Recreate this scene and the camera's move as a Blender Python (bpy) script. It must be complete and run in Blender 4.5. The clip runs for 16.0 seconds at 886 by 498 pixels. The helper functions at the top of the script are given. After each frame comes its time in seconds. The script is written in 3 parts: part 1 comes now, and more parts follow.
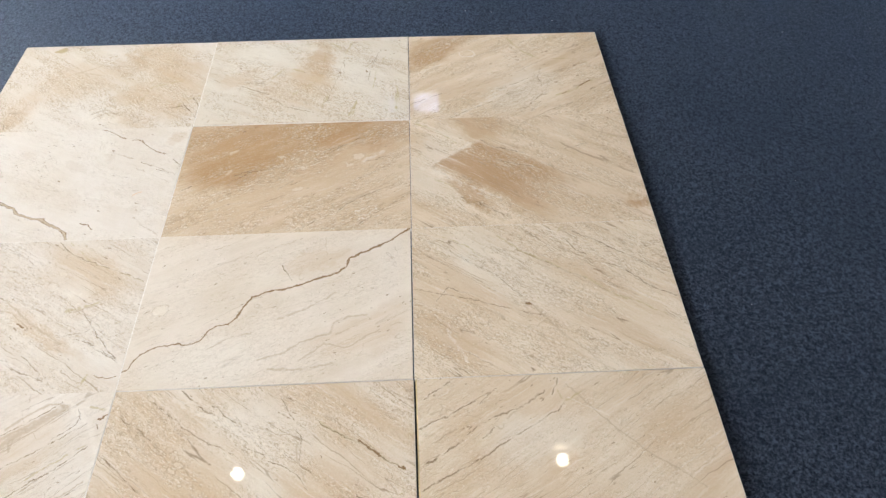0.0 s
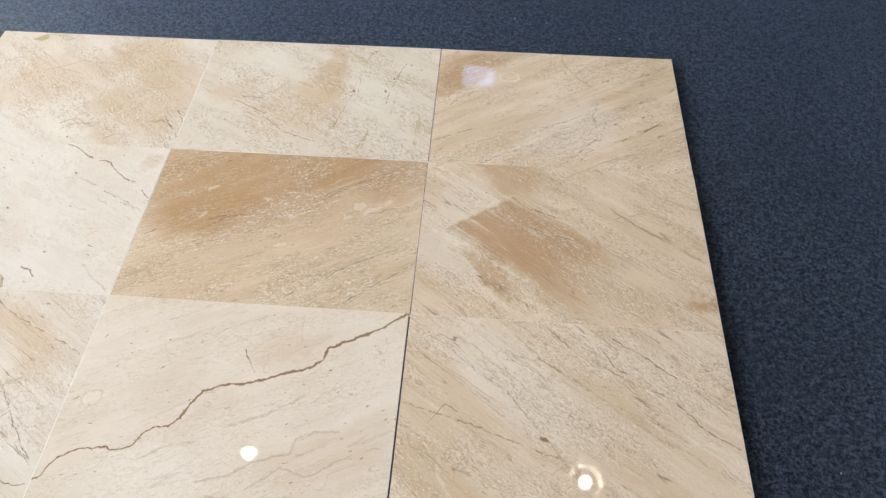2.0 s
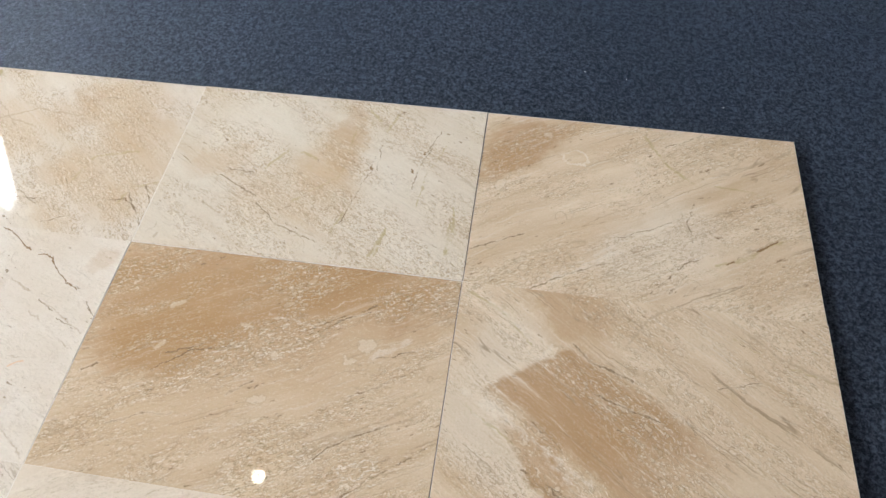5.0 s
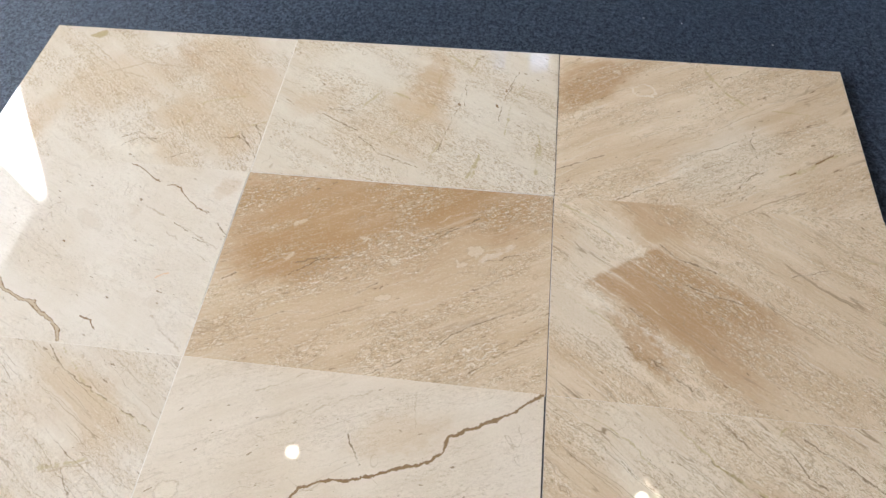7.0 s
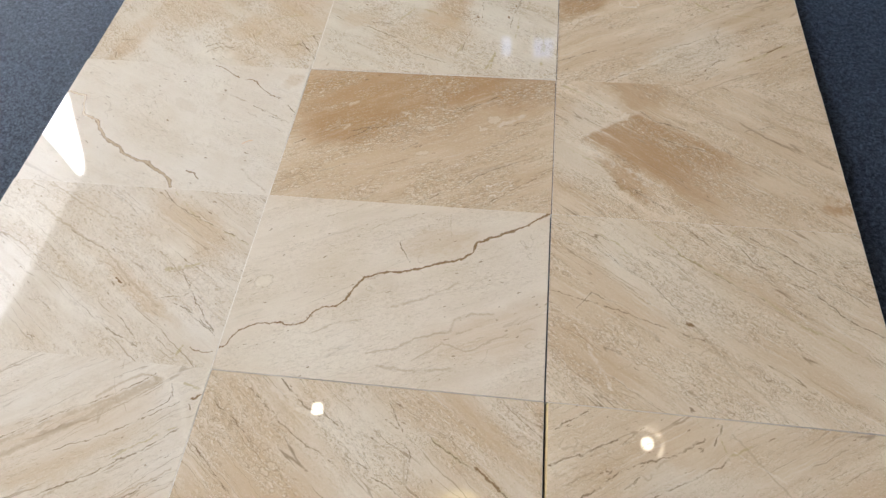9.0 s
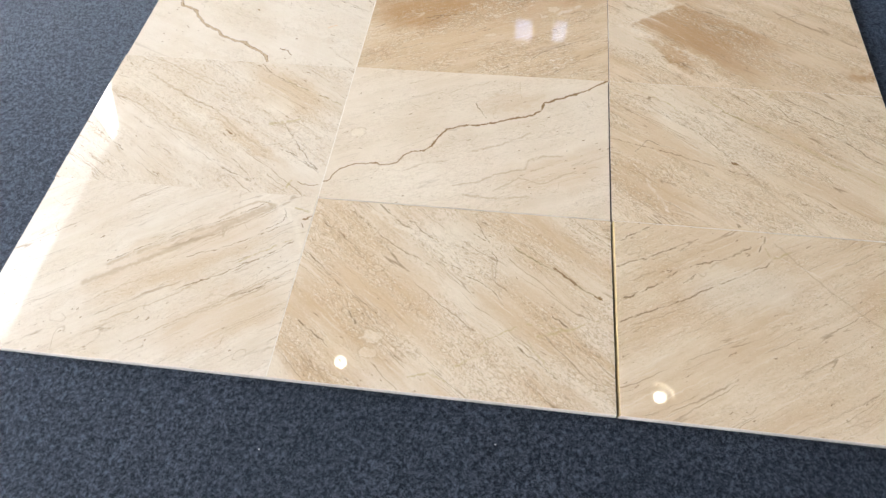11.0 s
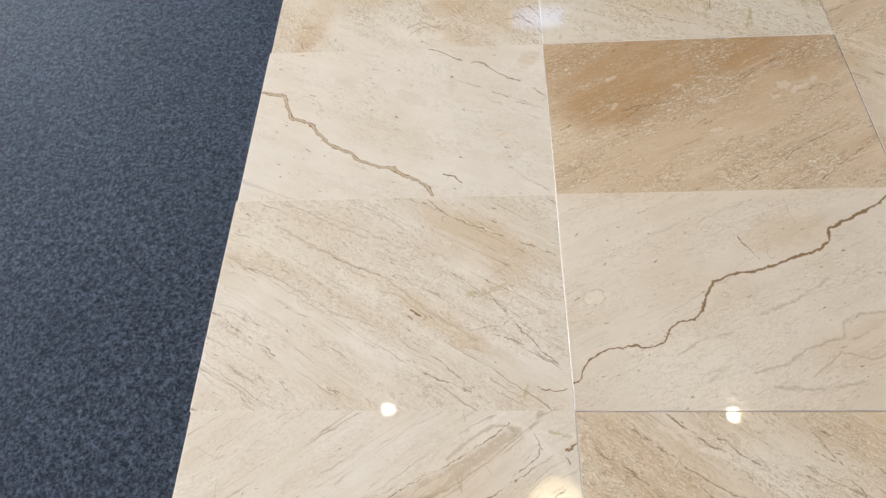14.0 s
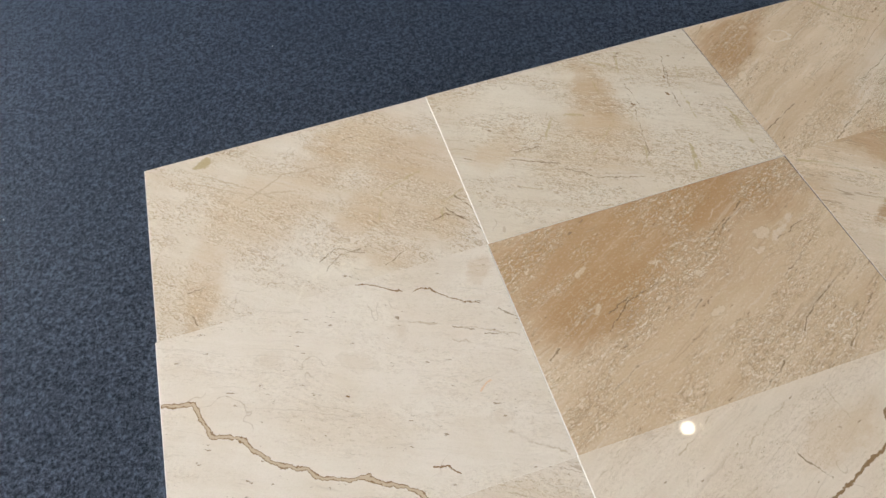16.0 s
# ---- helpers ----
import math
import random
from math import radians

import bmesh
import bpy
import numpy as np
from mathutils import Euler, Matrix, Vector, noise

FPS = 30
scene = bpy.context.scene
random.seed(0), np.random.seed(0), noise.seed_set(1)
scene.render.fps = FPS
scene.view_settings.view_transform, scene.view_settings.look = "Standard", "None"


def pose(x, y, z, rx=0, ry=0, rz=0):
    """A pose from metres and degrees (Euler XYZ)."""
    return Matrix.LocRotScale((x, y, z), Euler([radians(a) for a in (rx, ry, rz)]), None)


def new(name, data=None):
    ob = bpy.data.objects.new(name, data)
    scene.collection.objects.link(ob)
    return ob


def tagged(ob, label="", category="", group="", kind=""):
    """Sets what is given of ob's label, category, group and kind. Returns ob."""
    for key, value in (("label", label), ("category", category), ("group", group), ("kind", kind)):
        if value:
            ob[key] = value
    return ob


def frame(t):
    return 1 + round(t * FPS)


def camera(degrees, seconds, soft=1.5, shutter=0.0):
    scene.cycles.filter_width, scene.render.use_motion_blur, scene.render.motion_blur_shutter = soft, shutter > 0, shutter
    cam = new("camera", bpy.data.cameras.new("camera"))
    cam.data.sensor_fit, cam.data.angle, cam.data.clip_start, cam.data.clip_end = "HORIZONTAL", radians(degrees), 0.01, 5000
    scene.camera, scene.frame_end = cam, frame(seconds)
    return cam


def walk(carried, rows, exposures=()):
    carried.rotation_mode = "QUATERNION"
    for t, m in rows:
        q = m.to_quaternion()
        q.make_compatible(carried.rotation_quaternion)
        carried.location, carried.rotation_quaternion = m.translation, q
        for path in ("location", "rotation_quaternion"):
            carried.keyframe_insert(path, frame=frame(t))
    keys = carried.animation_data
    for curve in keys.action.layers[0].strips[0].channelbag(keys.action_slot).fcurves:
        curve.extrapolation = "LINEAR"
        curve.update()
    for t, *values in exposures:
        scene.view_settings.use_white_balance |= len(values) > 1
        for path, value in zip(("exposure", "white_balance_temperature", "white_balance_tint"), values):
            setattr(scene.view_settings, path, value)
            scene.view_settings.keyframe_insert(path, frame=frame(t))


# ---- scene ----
# Camera and its walk
cam = camera(70.05, 16.0, soft=1.5)
ROWS = [
    (0, 1.255, -0.181, 1.210, 37.43, 0.08, -2.56),
    (0.5, 1.291, -0.100, 1.176, 36.86, 0.21, -1.86),
    (1, 1.351, 0.017, 1.141, 36.38, 0.70, 1.49),
    (1.5, 1.361, 0.107, 1.126, 35.02, 0.58, 3.60),
    (2, 1.337, 0.229, 1.113, 33.78, 0.45, 4.28),
    (2.5, 1.327, 0.339, 1.108, 33.11, 0.73, 4.39),
    (3, 1.389, 0.482, 1.056, 32.27, 1.09, 6.69),
    (3.5, 1.425, 0.631, 1.032, 31.93, 1.61, 7.94),
    (3.7, 1.419, 0.697, 1.019, 31.06, 1.54, 8.15),
    (6, 1.165, 0.629, 0.961, 32.21, 1.16, 8.54),
    (6.5, 1.131, 0.535, 0.973, 32.12, 1.53, 7.55),
    (7, 1.126, 0.459, 0.996, 31.88, 1.75, 7.04),
    (7.5, 1.123, 0.361, 1.012, 31.94, 1.97, 6.63),
    (8, 1.135, 0.253, 1.032, 32.16, 2.28, 6.60),
    (8.5, 1.143, 0.148, 1.074, 32.26, 2.73, 6.60),
    (9, 1.137, 0.024, 1.087, 32.49, 2.76, 6.78),
    (9.2, 1.123, -0.033, 1.089, 32.82, 2.51, 6.48),
    (11.5, 0.923, -0.388, 1.036, 32.71, 2.25, 8.16),
    (12, 0.776, -0.333, 1.007, 32.80, 2.05, 9.27),
    (12.5, 0.643, -0.239, 1.025, 32.48, 2.07, 9.87),
    (13, 0.554, -0.132, 1.012, 31.86, 2.47, 9.04),
    (13.5, 0.496, -0.007, 0.993, 31.38, 3.42, 4.62),
    (14, 0.465, 0.125, 0.971, 30.55, 3.43, 0.96),
    (14.5, 0.430, 0.281, 0.968, 30.13, 2.85, -2.04),
    (15, 0.396, 0.413, 0.975, 30.11, 2.79, -4.93),
    (15.5, 0.355, 0.541, 0.981, 31.02, 2.87, -10.02),
    (16, 0.386, 0.626, 0.978, 32.25, 2.92, -17.63),
]
EXPOSURES = [(0.0, 0.89, 6450, 10), (2.0, 0.84, 6450, 10), (3.5, 0.77, 6600, 10), (6.0, 0.72, 6550, 10), (8.0, 0.71, 6550, 10), (9.0, 0.53, 6650, 10), (11.5, 0.92, 6800, 10),
             (12.5, 0.62, 6850, 10), (13.5, 0.53, 6850, 10), (14.0, 0.55, 6800, 10), (15.0, 0.46, 6750, 10), (16.0, 0.45, 6850, 10)]
walk(cam, [(t, pose(x, y, z, rx, ry, rz)) for t, x, y, z, rx, ry, rz in ROWS], EXPOSURES)

# Light: daylight from glazed openings, three hanging lamps
SKY_SOFT, SKY_CLEAR, SKY_SMALL, BULB = 5.9, 19.0, 3.8, 24.0
world = bpy.data.worlds.new("sky")
scene.world = world
world.use_nodes = True
sky = world.node_tree.nodes.new("ShaderNodeTexSky")
sky.sky_type, sky.sun_disc = "NISHITA", False
sky.sun_elevation, sky.sun_rotation = radians(40), radians(250)
world.node_tree.links.new(sky.outputs["Color"], world.node_tree.nodes["Background"].inputs["Color"])
world.node_tree.nodes["Background"].inputs["Strength"].default_value = 0.1


# Node helpers
class Tree:
    """Short calls for building one node tree."""

    def __init__(self, tree):
        self.tree = tree

    def put(self, value, socket):
        if isinstance(value, bpy.types.NodeSocket):
            self.tree.links.new(value, socket)
        elif value is not None:
            if isinstance(value, tuple) and len(value) == 3 and socket.type == "RGBA":
                value = (*value, 1)
            socket.default_value = value

    def node(self, kind, out=0, settings=(), **sockets):
        n = self.tree.nodes.new("ShaderNode" + kind)
        for key, value in settings:
            setattr(n, key, value)
        for key, value in sockets.items():
            key = key.replace("_", " ")
            self.put(value, n.inputs[int(key[1:]) if key[0] == "i" and key[1:].isdigit() else key])
        return n.outputs[out]

    def math(self, op, a, b=None, c=None, clamp=False):
        return self.node("Math", settings=(("operation", op), ("use_clamp", clamp)), i0=a, i1=b, i2=c)

    def vec(self, op, a, b=None):
        return self.node("VectorMath", settings=(("operation", op),), i0=a, i1=b)

    def step(self, value, low, high, to=1.0):
        return self.node("MapRange", settings=(("interpolation_type", "SMOOTHSTEP"),), Value=value, From_Min=low, From_Max=high, To_Min=0.0, To_Max=to)

    def mix(self, fac, a, b):
        n = self.tree.nodes.new("ShaderNodeMix")
        n.data_type = "RGBA"
        self.put(fac, n.inputs[0]), self.put(a, n.inputs[6]), self.put(b, n.inputs[7])
        return n.outputs[2]

    def noise(self, vector, scale, detail=3.0, rough=0.55, distortion=0.0, out=0):
        return self.node("TexNoise", out, Vector=vector, Scale=scale, Detail=detail, Roughness=rough, Distortion=distortion)

    def bump(self, height, strength, distance):
        return self.node("Bump", Height=height, Strength=strength, Distance=distance)


def material(name):
    mat = bpy.data.materials.new(name)
    mat.use_nodes = True
    t = Tree(mat.node_tree)
    return mat, t, mat.node_tree.nodes["Principled BSDF"]


def plain(name, colour, rough=0.6, metal=0.0, grain=60.0, amount=0.12):
    """A material with fine and broad variation round one colour."""
    mat, t, bsdf = material(name)
    where = t.node("TexCoord", 3)
    fine, broad = t.noise(where, grain, 4), t.noise(where, grain * 0.04, 3)
    both = t.math("ADD", t.math("MULTIPLY", fine, 0.5), t.math("MULTIPLY", broad, 0.5))
    dark = tuple(c * (1 - amount * 2) for c in colour)
    light = tuple(min(1, c * (1 + amount)) for c in colour)
    t.put(t.mix(t.step(both, 0.3, 0.7), dark, light), bsdf.inputs["Base Color"])
    t.put(t.math("MULTIPLY_ADD", fine, 0.15, rough - 0.07), bsdf.inputs["Roughness"])
    t.put(metal, bsdf.inputs["Metallic"])
    t.put(t.bump(fine, 0.15, 0.001), bsdf.inputs["Normal"])
    return mat


def glowing(name, colour, strength):
    mat, t, bsdf = material(name)
    t.put((0, 0, 0), bsdf.inputs["Base Color"])
    t.put(colour, bsdf.inputs["Emission Color"])
    t.put(strength, bsdf.inputs["Emission Strength"])
    return mat


# Marble: a shared node group gives the distance to one stretch of vein
def stretch_group():
    tree = bpy.data.node_groups.new("vein_stretch", "ShaderNodeTree")
    for name in ("Place", "Start", "Way"):
        tree.interface.new_socket(name, in_out="INPUT", socket_type="NodeSocketVector")
    for name in ("Before", "Width"):
        tree.interface.new_socket(name, in_out="INPUT", socket_type="NodeSocketFloat")
    tree.interface.new_socket("Distance", in_out="OUTPUT", socket_type="NodeSocketFloat")
    t = Tree(tree)
    src, dst = tree.nodes.new("NodeGroupInput").outputs, tree.nodes.new("NodeGroupOutput").inputs
    # a trace of the stretch before keeps the stretches in order, one after another
    order = t.node("VectorMath", settings=(("operation", "MULTIPLY_ADD"),), i0=src["Before"], i1=(1e-9, 1e-9, 1e-9), i2=src["Place"])
    rel = t.vec("SUBTRACT", order, src["Start"])
    dot = t.node("VectorMath", 1, settings=(("operation", "DOT_PRODUCT"),), i0=rel, i1=src["Way"])
    size = t.node("VectorMath", 1, settings=(("operation", "DOT_PRODUCT"),), i0=src["Way"], i1=src["Way"])
    along = t.math("DIVIDE", dot, size, clamp=True)
    foot = t.node("VectorMath", settings=(("operation", "SCALE"),), i0=src["Way"], Scale=along)
    gap = t.node("VectorMath", 1, settings=(("operation", "DISTANCE"),), i0=rel, i1=foot)
    t.put(t.math("MINIMUM", src["Before"], t.math("DIVIDE", gap, src["Width"])), dst["Distance"])
    return tree


STRETCH = stretch_group()
STONE = {"cream": (0.60, 0.487, 0.35), "brown": (0.41, 0.242, 0.110), "tan": (0.57, 0.422, 0.272), "pale": (0.76, 0.685, 0.56), "wedge": (0.41, 0.245, 0.117), "stain": (0.45, 0.29, 0.15)}
SHARE = {"brown": 0.84, "tan": 0.6, "pale": 0.42, "wedge": 0.85, "stain": 0.5}
VEINS = {"crack": ((0.235, 0.138, 0.062), 0.96), "thin": ((0.175, 0.11, 0.052), 0.76), "soft": ((0.44, 0.335, 0.22), 0.6),
         "white": ((0.79, 0.71, 0.585), 0.38), "olive": ((0.42, 0.33, 0.15), 0.6), "rust": ((0.72, 0.40, 0.20), 0.6)}
SHELLS = {"pale": (0.74, 0.635, 0.48), "tan": (0.50, 0.37, 0.235), "ring": None, "olive": (0.40, 0.30, 0.13)}


def marble(angle, contrast, bias, flecks, lines, seed, tone, veins, patches, hairs=(), shells=()):
    mat, t, bsdf = material("polished_marble")
    raw = t.node("TexCoord", 3)
    place = t.vec("ADD", raw, (seed * 3.7, seed * 1.3, seed * 0.9))
    drift = t.vec("SUBTRACT", t.noise(place, 7, 4, 0.6, out=1), (0.5, 0.5, 0.5))
    ripple = t.vec("SUBTRACT", t.noise(place, 45, 4, 0.65, out=1), (0.5, 0.5, 0.5))
    bent = t.vec("ADD", t.vec("ADD", place, t.vec("MULTIPLY", drift, (0.035, 0.035, 0))), t.vec("MULTIPLY", ripple, (0.005, 0.005, 0)))
    calm = t.vec("ADD", place, t.vec("ADD", t.vec("MULTIPLY", drift, (0.024, 0.024, 0)), t.vec("MULTIPLY", ripple, (0.007, 0.007, 0))))
    turn_by = radians(-angle)
    grainwise = t.node("VectorRotate", settings=(("rotation_type", "Z_AXIS"),), Vector=bent, Angle=turn_by)
    straight = t.node("VectorRotate", settings=(("rotation_type", "Z_AXIS"),), Vector=calm, Angle=turn_by)
    band = t.noise(t.vec("MULTIPLY", grainwise, (2.6, 22.0, 1.0)), 1.0, 7, 0.6)
    streak = t.noise(t.vec("MULTIPLY", straight, (9.0, 150.0, 1.0)), 1.0, 5, 0.65)
    cloud, grain = t.noise(bent, 6, 6, 0.62), t.noise(place, 330, 3, 0.6)
    blend = t.math("ADD", t.math("MULTIPLY", t.math("SUBTRACT", band, 0.5), 2.5 * contrast), t.math("MULTIPLY", t.math("SUBTRACT", cloud, 0.5), 1.7))
    colour = t.mix(t.math("ADD", blend, 0.42 + bias, clamp=True), tone, STONE["tan"] if bias > -0.06 else STONE["cream"])

    # broad patches with frayed edges
    frayed = t.vec("ADD", raw, t.vec("ADD", t.vec("MULTIPLY", drift, (0.13, 0.13, 0)), t.vec("MULTIPLY", ripple, (0.05, 0.05, 0))))
    tight = t.vec("ADD", raw, t.vec("ADD", t.vec("MULTIPLY", drift, (0.02, 0.02, 0)), t.vec("MULTIPLY", ripple, (0.016, 0.016, 0))))
    for kind, x, y, along, across, turn in patches:
        spot = t.node("Mapping", settings=(("vector_type", "TEXTURE"),), Vector=tight if kind == "wedge" else frayed, Location=(x / 1000, y / 1000, 0),
                      Rotation=(0, 0, radians(turn)), Scale=(along / 850, across / 850, 1.0))
        if kind == "wedge":
            split = t.tree.nodes.new("ShaderNodeSeparateXYZ")
            t.put(spot, split.inputs[0])
            ahead = t.math("MULTIPLY_ADD", split.outputs[1], -0.23, split.outputs[0])
            run = t.math("MULTIPLY", t.step(ahead, -0.90, -0.84), t.step(ahead, 1.1, 0.1))
            core = t.math("MULTIPLY", run, t.step(t.math("ABSOLUTE", split.outputs[1]), 0.98, 0.62))
            mask = t.math("MULTIPLY", core, t.math("MULTIPLY_ADD", streak, 1.9, 0.0, clamp=True))
        else:
            core = t.node("TexGradient", 1, settings=(("gradient_type", "SPHERICAL"),), Vector=t.vec("MULTIPLY", spot, (1, 1, 0)))
            mask = t.math("MULTIPLY", t.step(core, 0.0, 0.55), t.math("MULTIPLY_ADD", band, 1.3 if kind == "brown" else 2.0, 0.25 if kind == "brown" else -0.2, clamp=True))
        colour = t.mix(t.math("MULTIPLY", mask, SHARE[kind]), colour, STONE[kind])

    # fine streaks, hairlines, fossil flecks, pits
    colour = t.mix(t.step(streak, 0.54, 0.68, 0.24 * lines), colour, (0.46, 0.315, 0.175))
    colour = t.mix(t.step(streak, 0.45, 0.31, 0.10 + 0.24 * lines), colour, (0.81, 0.74, 0.625))
    gate = t.step(t.noise(t.vec("MULTIPLY", straight, (7.0, 26.0, 1.0)), 1.0, 3), 0.46, 0.58)
    for wide, thin, cut, share in ((1.4, 22.0, 0.007, 0.9), (3.0, 55.0, 0.009, 0.65)):
        level = t.noise(t.vec("MULTIPLY", straight, (wide, thin, 1.0)), 1.0, 2, 0.45)
        seam = t.step(t.math("ABSOLUTE", t.math("SUBTRACT", level, 0.51)), cut, cut * 0.3)
        colour = t.mix(t.math("MULTIPLY", t.math("MULTIPLY", seam, gate), share * lines), colour, (0.29, 0.205, 0.125))
    fracture = t.step(t.math("ABSOLUTE", t.math("SUBTRACT", t.noise(bent, 7, 3, 0.5), 0.47)), 0.0045, 0.001)
    colour = t.mix(t.math("MULTIPLY", fracture, t.step(t.noise(place, 10, 2), 0.56, 0.62, 0.4)), colour, (0.36, 0.265, 0.165))
    where = t.step(t.noise(t.vec("MULTIPLY", grainwise, (5.0, 14.0, 1.0)), 1.0, 3), 0.38, 0.58)
    for wide, thin, low, share in ((60.0, 105.0, 0.605, 0.5), (140.0, 220.0, 0.59, 0.5)):
        # shell fragments: a pale body with a darker rim
        shell = t.noise(t.vec("MULTIPLY", grainwise, (wide, thin, 1.0)), 1.0, 4, 0.6)
        rim = t.math("MULTIPLY", t.step(shell, low - 0.055, low - 0.02), t.step(shell, low + 0.01, low - 0.01))
        colour = t.mix(t.math("MULTIPLY", t.math("MULTIPLY", rim, where), 0.7 * share * flecks), colour, (0.33, 0.215, 0.115))
        colour = t.mix(t.math("MULTIPLY", t.math("MULTIPLY", t.step(shell, low, low + 0.05), where), min(0.5, 0.8 * share * flecks)), colour, (0.79, 0.69, 0.53))
    # rounded pebbles and shell bits, drawn out along the grain, each with a dark rim
    for wide, thin, most, share in ((34.0, 66.0, 0.10, 0.5), (75.0, 130.0, 0.22, 0.7), (150.0, 240.0, 0.32, 0.75)):
        cells = t.tree.nodes.new("ShaderNodeTexVoronoi")
        cells.voronoi_dimensions = "2D"
        t.put(t.vec("MULTIPLY", t.vec("ADD", grainwise, t.vec("MULTIPLY", t.vec("SUBTRACT", t.noise(place, 140, 2, out=1), (0.5, 0.5, 0.5)), (0.006, 0.006, 0))), (wide, thin, 0.0)), cells.inputs["Vector"])
        t.put(1.0, cells.inputs["Scale"])
        lot = t.tree.nodes.new("ShaderNodeSeparateXYZ")
        t.put(cells.outputs["Color"], lot.inputs[0])
        share *= min(1.0, max(0.15, 1.2 * flecks - 0.35))
        ratio = t.math("DIVIDE", cells.outputs["Distance"], t.math("MULTIPLY_ADD", lot.outputs[0], 0.26, 0.12))
        kept = t.math("MULTIPLY", t.math("LESS_THAN", lot.outputs[1], min(0.6, most * flecks)), where)
        rim = t.math("MULTIPLY", t.step(t.math("ABSOLUTE", t.math("SUBTRACT", ratio, 1.08)), 0.26, 0.10), kept)
        body = t.math("MULTIPLY", t.step(ratio, 1.0, 0.82), kept)
        colour = t.mix(t.math("MULTIPLY", rim, 0.78 * share), colour, (0.27, 0.18, 0.10))
        colour = t.mix(t.math("MULTIPLY", body, 0.72 * share), colour, t.mix(lot.outputs[2], (0.46, 0.335, 0.205), (0.76, 0.65, 0.49)))
    # sugary flakes: relief shading painted in, a light and a dark side to each
    flake = t.vec("MULTIPLY", grainwise, (85.0, 210.0, 1.0))
    slope = t.math("SUBTRACT", t.noise(flake, 1.0, 3, 0.6), t.noise(t.vec("ADD", flake, (0.12, 0.42, 0)), 1.0, 3, 0.6))
    loose = t.math("MULTIPLY_ADD", where, 0.75, 0.25)
    colour = t.mix(t.math("MULTIPLY", t.step(slope, 0.09, 0.20), t.math("MULTIPLY", loose, 0.12 + 0.28 * flecks)), colour, (0.82, 0.73, 0.58))
    colour = t.mix(t.math("MULTIPLY", t.step(slope, -0.10, -0.21), t.math("MULTIPLY", loose, 0.12 + 0.30 * flecks)), colour, (0.28, 0.215, 0.11))

    dash = t.step(t.noise(t.vec("MULTIPLY", grainwise, (50.0, 150.0, 1.0)), 1.0, 3, 0.55), 0.665, 0.70)
    pit = t.math("MULTIPLY", dash, t.step(t.noise(place, 13, 2), 0.48, 0.56))
    colour = t.mix(t.math("MULTIPLY", pit, 0.8), colour, (0.24, 0.16, 0.09))

    # single larger fossils
    ragged = t.vec("ADD", raw, t.vec("ADD", t.vec("MULTIPLY", drift, (0.03, 0.03, 0)), t.vec("MULTIPLY", ripple, (0.035, 0.035, 0))))
    for kind, x, y, along, across, turn in shells:
        spot = t.node("Mapping", settings=(("vector_type", "TEXTURE"),), Vector=ragged, Location=(x / 1000, y / 1000, 0), Rotation=(0, 0, radians(turn)), Scale=(along / 1000, across / 1000, 1.0))
        reach = t.node("VectorMath", 1, settings=(("operation", "LENGTH"),), i0=t.vec("MULTIPLY", spot, (1, 1, 0)))
        rim = t.step(t.math("ABSOLUTE", t.math("SUBTRACT", reach, 1.0)), 0.16, 0.05)
        if SHELLS[kind]:
            colour = t.mix(t.step(reach, 1.02, 0.5 if kind == "tan" else 0.85, {"olive": 0.75, "pale": 0.4, "tan": 0.22}[kind]), colour, SHELLS[kind])
            colour = t.mix(t.math("MULTIPLY", rim, 0.12 if kind == "tan" else 0.3), colour, (0.38, 0.28, 0.17))
        else:
            colour = t.mix(t.math("MULTIPLY", t.math("MULTIPLY", rim, t.step(streak, 0.35, 0.55)), 0.5), colour, (0.82, 0.75, 0.62))

    # named veins, stretch by stretch
    near = t.vec("ADD", raw, t.vec("ADD", t.vec("MULTIPLY", drift, (0.010, 0.010, 0)), t.vec("MULTIPLY", ripple, (0.017, 0.017, 0))))
    near = t.vec("MULTIPLY", near, (1, 1, 0))
    swell = t.math("MULTIPLY_ADD", t.noise(place, 75, 5, 0.75), 2.8, -0.6)
    broken = t.step(t.noise(place, 38, 4, 0.7), 0.40, 0.55)
    open_vein = 0.0
    for kind, width, *points in veins:
        tint, strength = VEINS[kind]
        nearest = 9.0
        for (x0, y0), (x1, y1) in zip(points, points[1:]):
            g = t.tree.nodes.new("ShaderNodeGroup")
            g.node_tree = STRETCH
            t.put(near, g.inputs["Place"])
            t.put((x0 / 1000, y0 / 1000, 0), g.inputs["Start"])
            t.put(((x1 - x0) / 1000, (y1 - y0) / 1000, 0), g.inputs["Way"])
            t.put(nearest, g.inputs["Before"])
            t.put(1.0, g.inputs["Width"])
            nearest = g.outputs[0]
        breadth = t.math("MULTIPLY_ADD", swell, 0.5, 0.35) if width > 5 and kind == "crack" else swell
        half = t.math("MULTIPLY", breadth, width / 1000 * 0.75)
        off = t.math("DIVIDE", nearest, t.math("MAXIMUM", half, 0.0003))
        mask = t.step(off, 1.0, 0.85 if kind == "crack" else 0.55 if kind == "thin" else 0.1)
        if kind in ("thin", "olive", "white"):
            mask = t.math("MULTIPLY", mask, broken)
        colour = t.mix(t.math("MULTIPLY", mask, strength), colour, tint)
        if kind == "crack":
            if width > 5:
                # paler filling between the two walls of the crack
                colour = t.mix(t.step(off, 0.60, 0.46, 0.85), colour, (0.58, 0.455, 0.31))
            open_vein = t.math("MAXIMUM", open_vein, mask)
    # short lines, gathered by kind
    drawn = {}
    for kind, width, *points in hairs:
        for (x0, y0), (x1, y1) in zip(points, points[1:]):
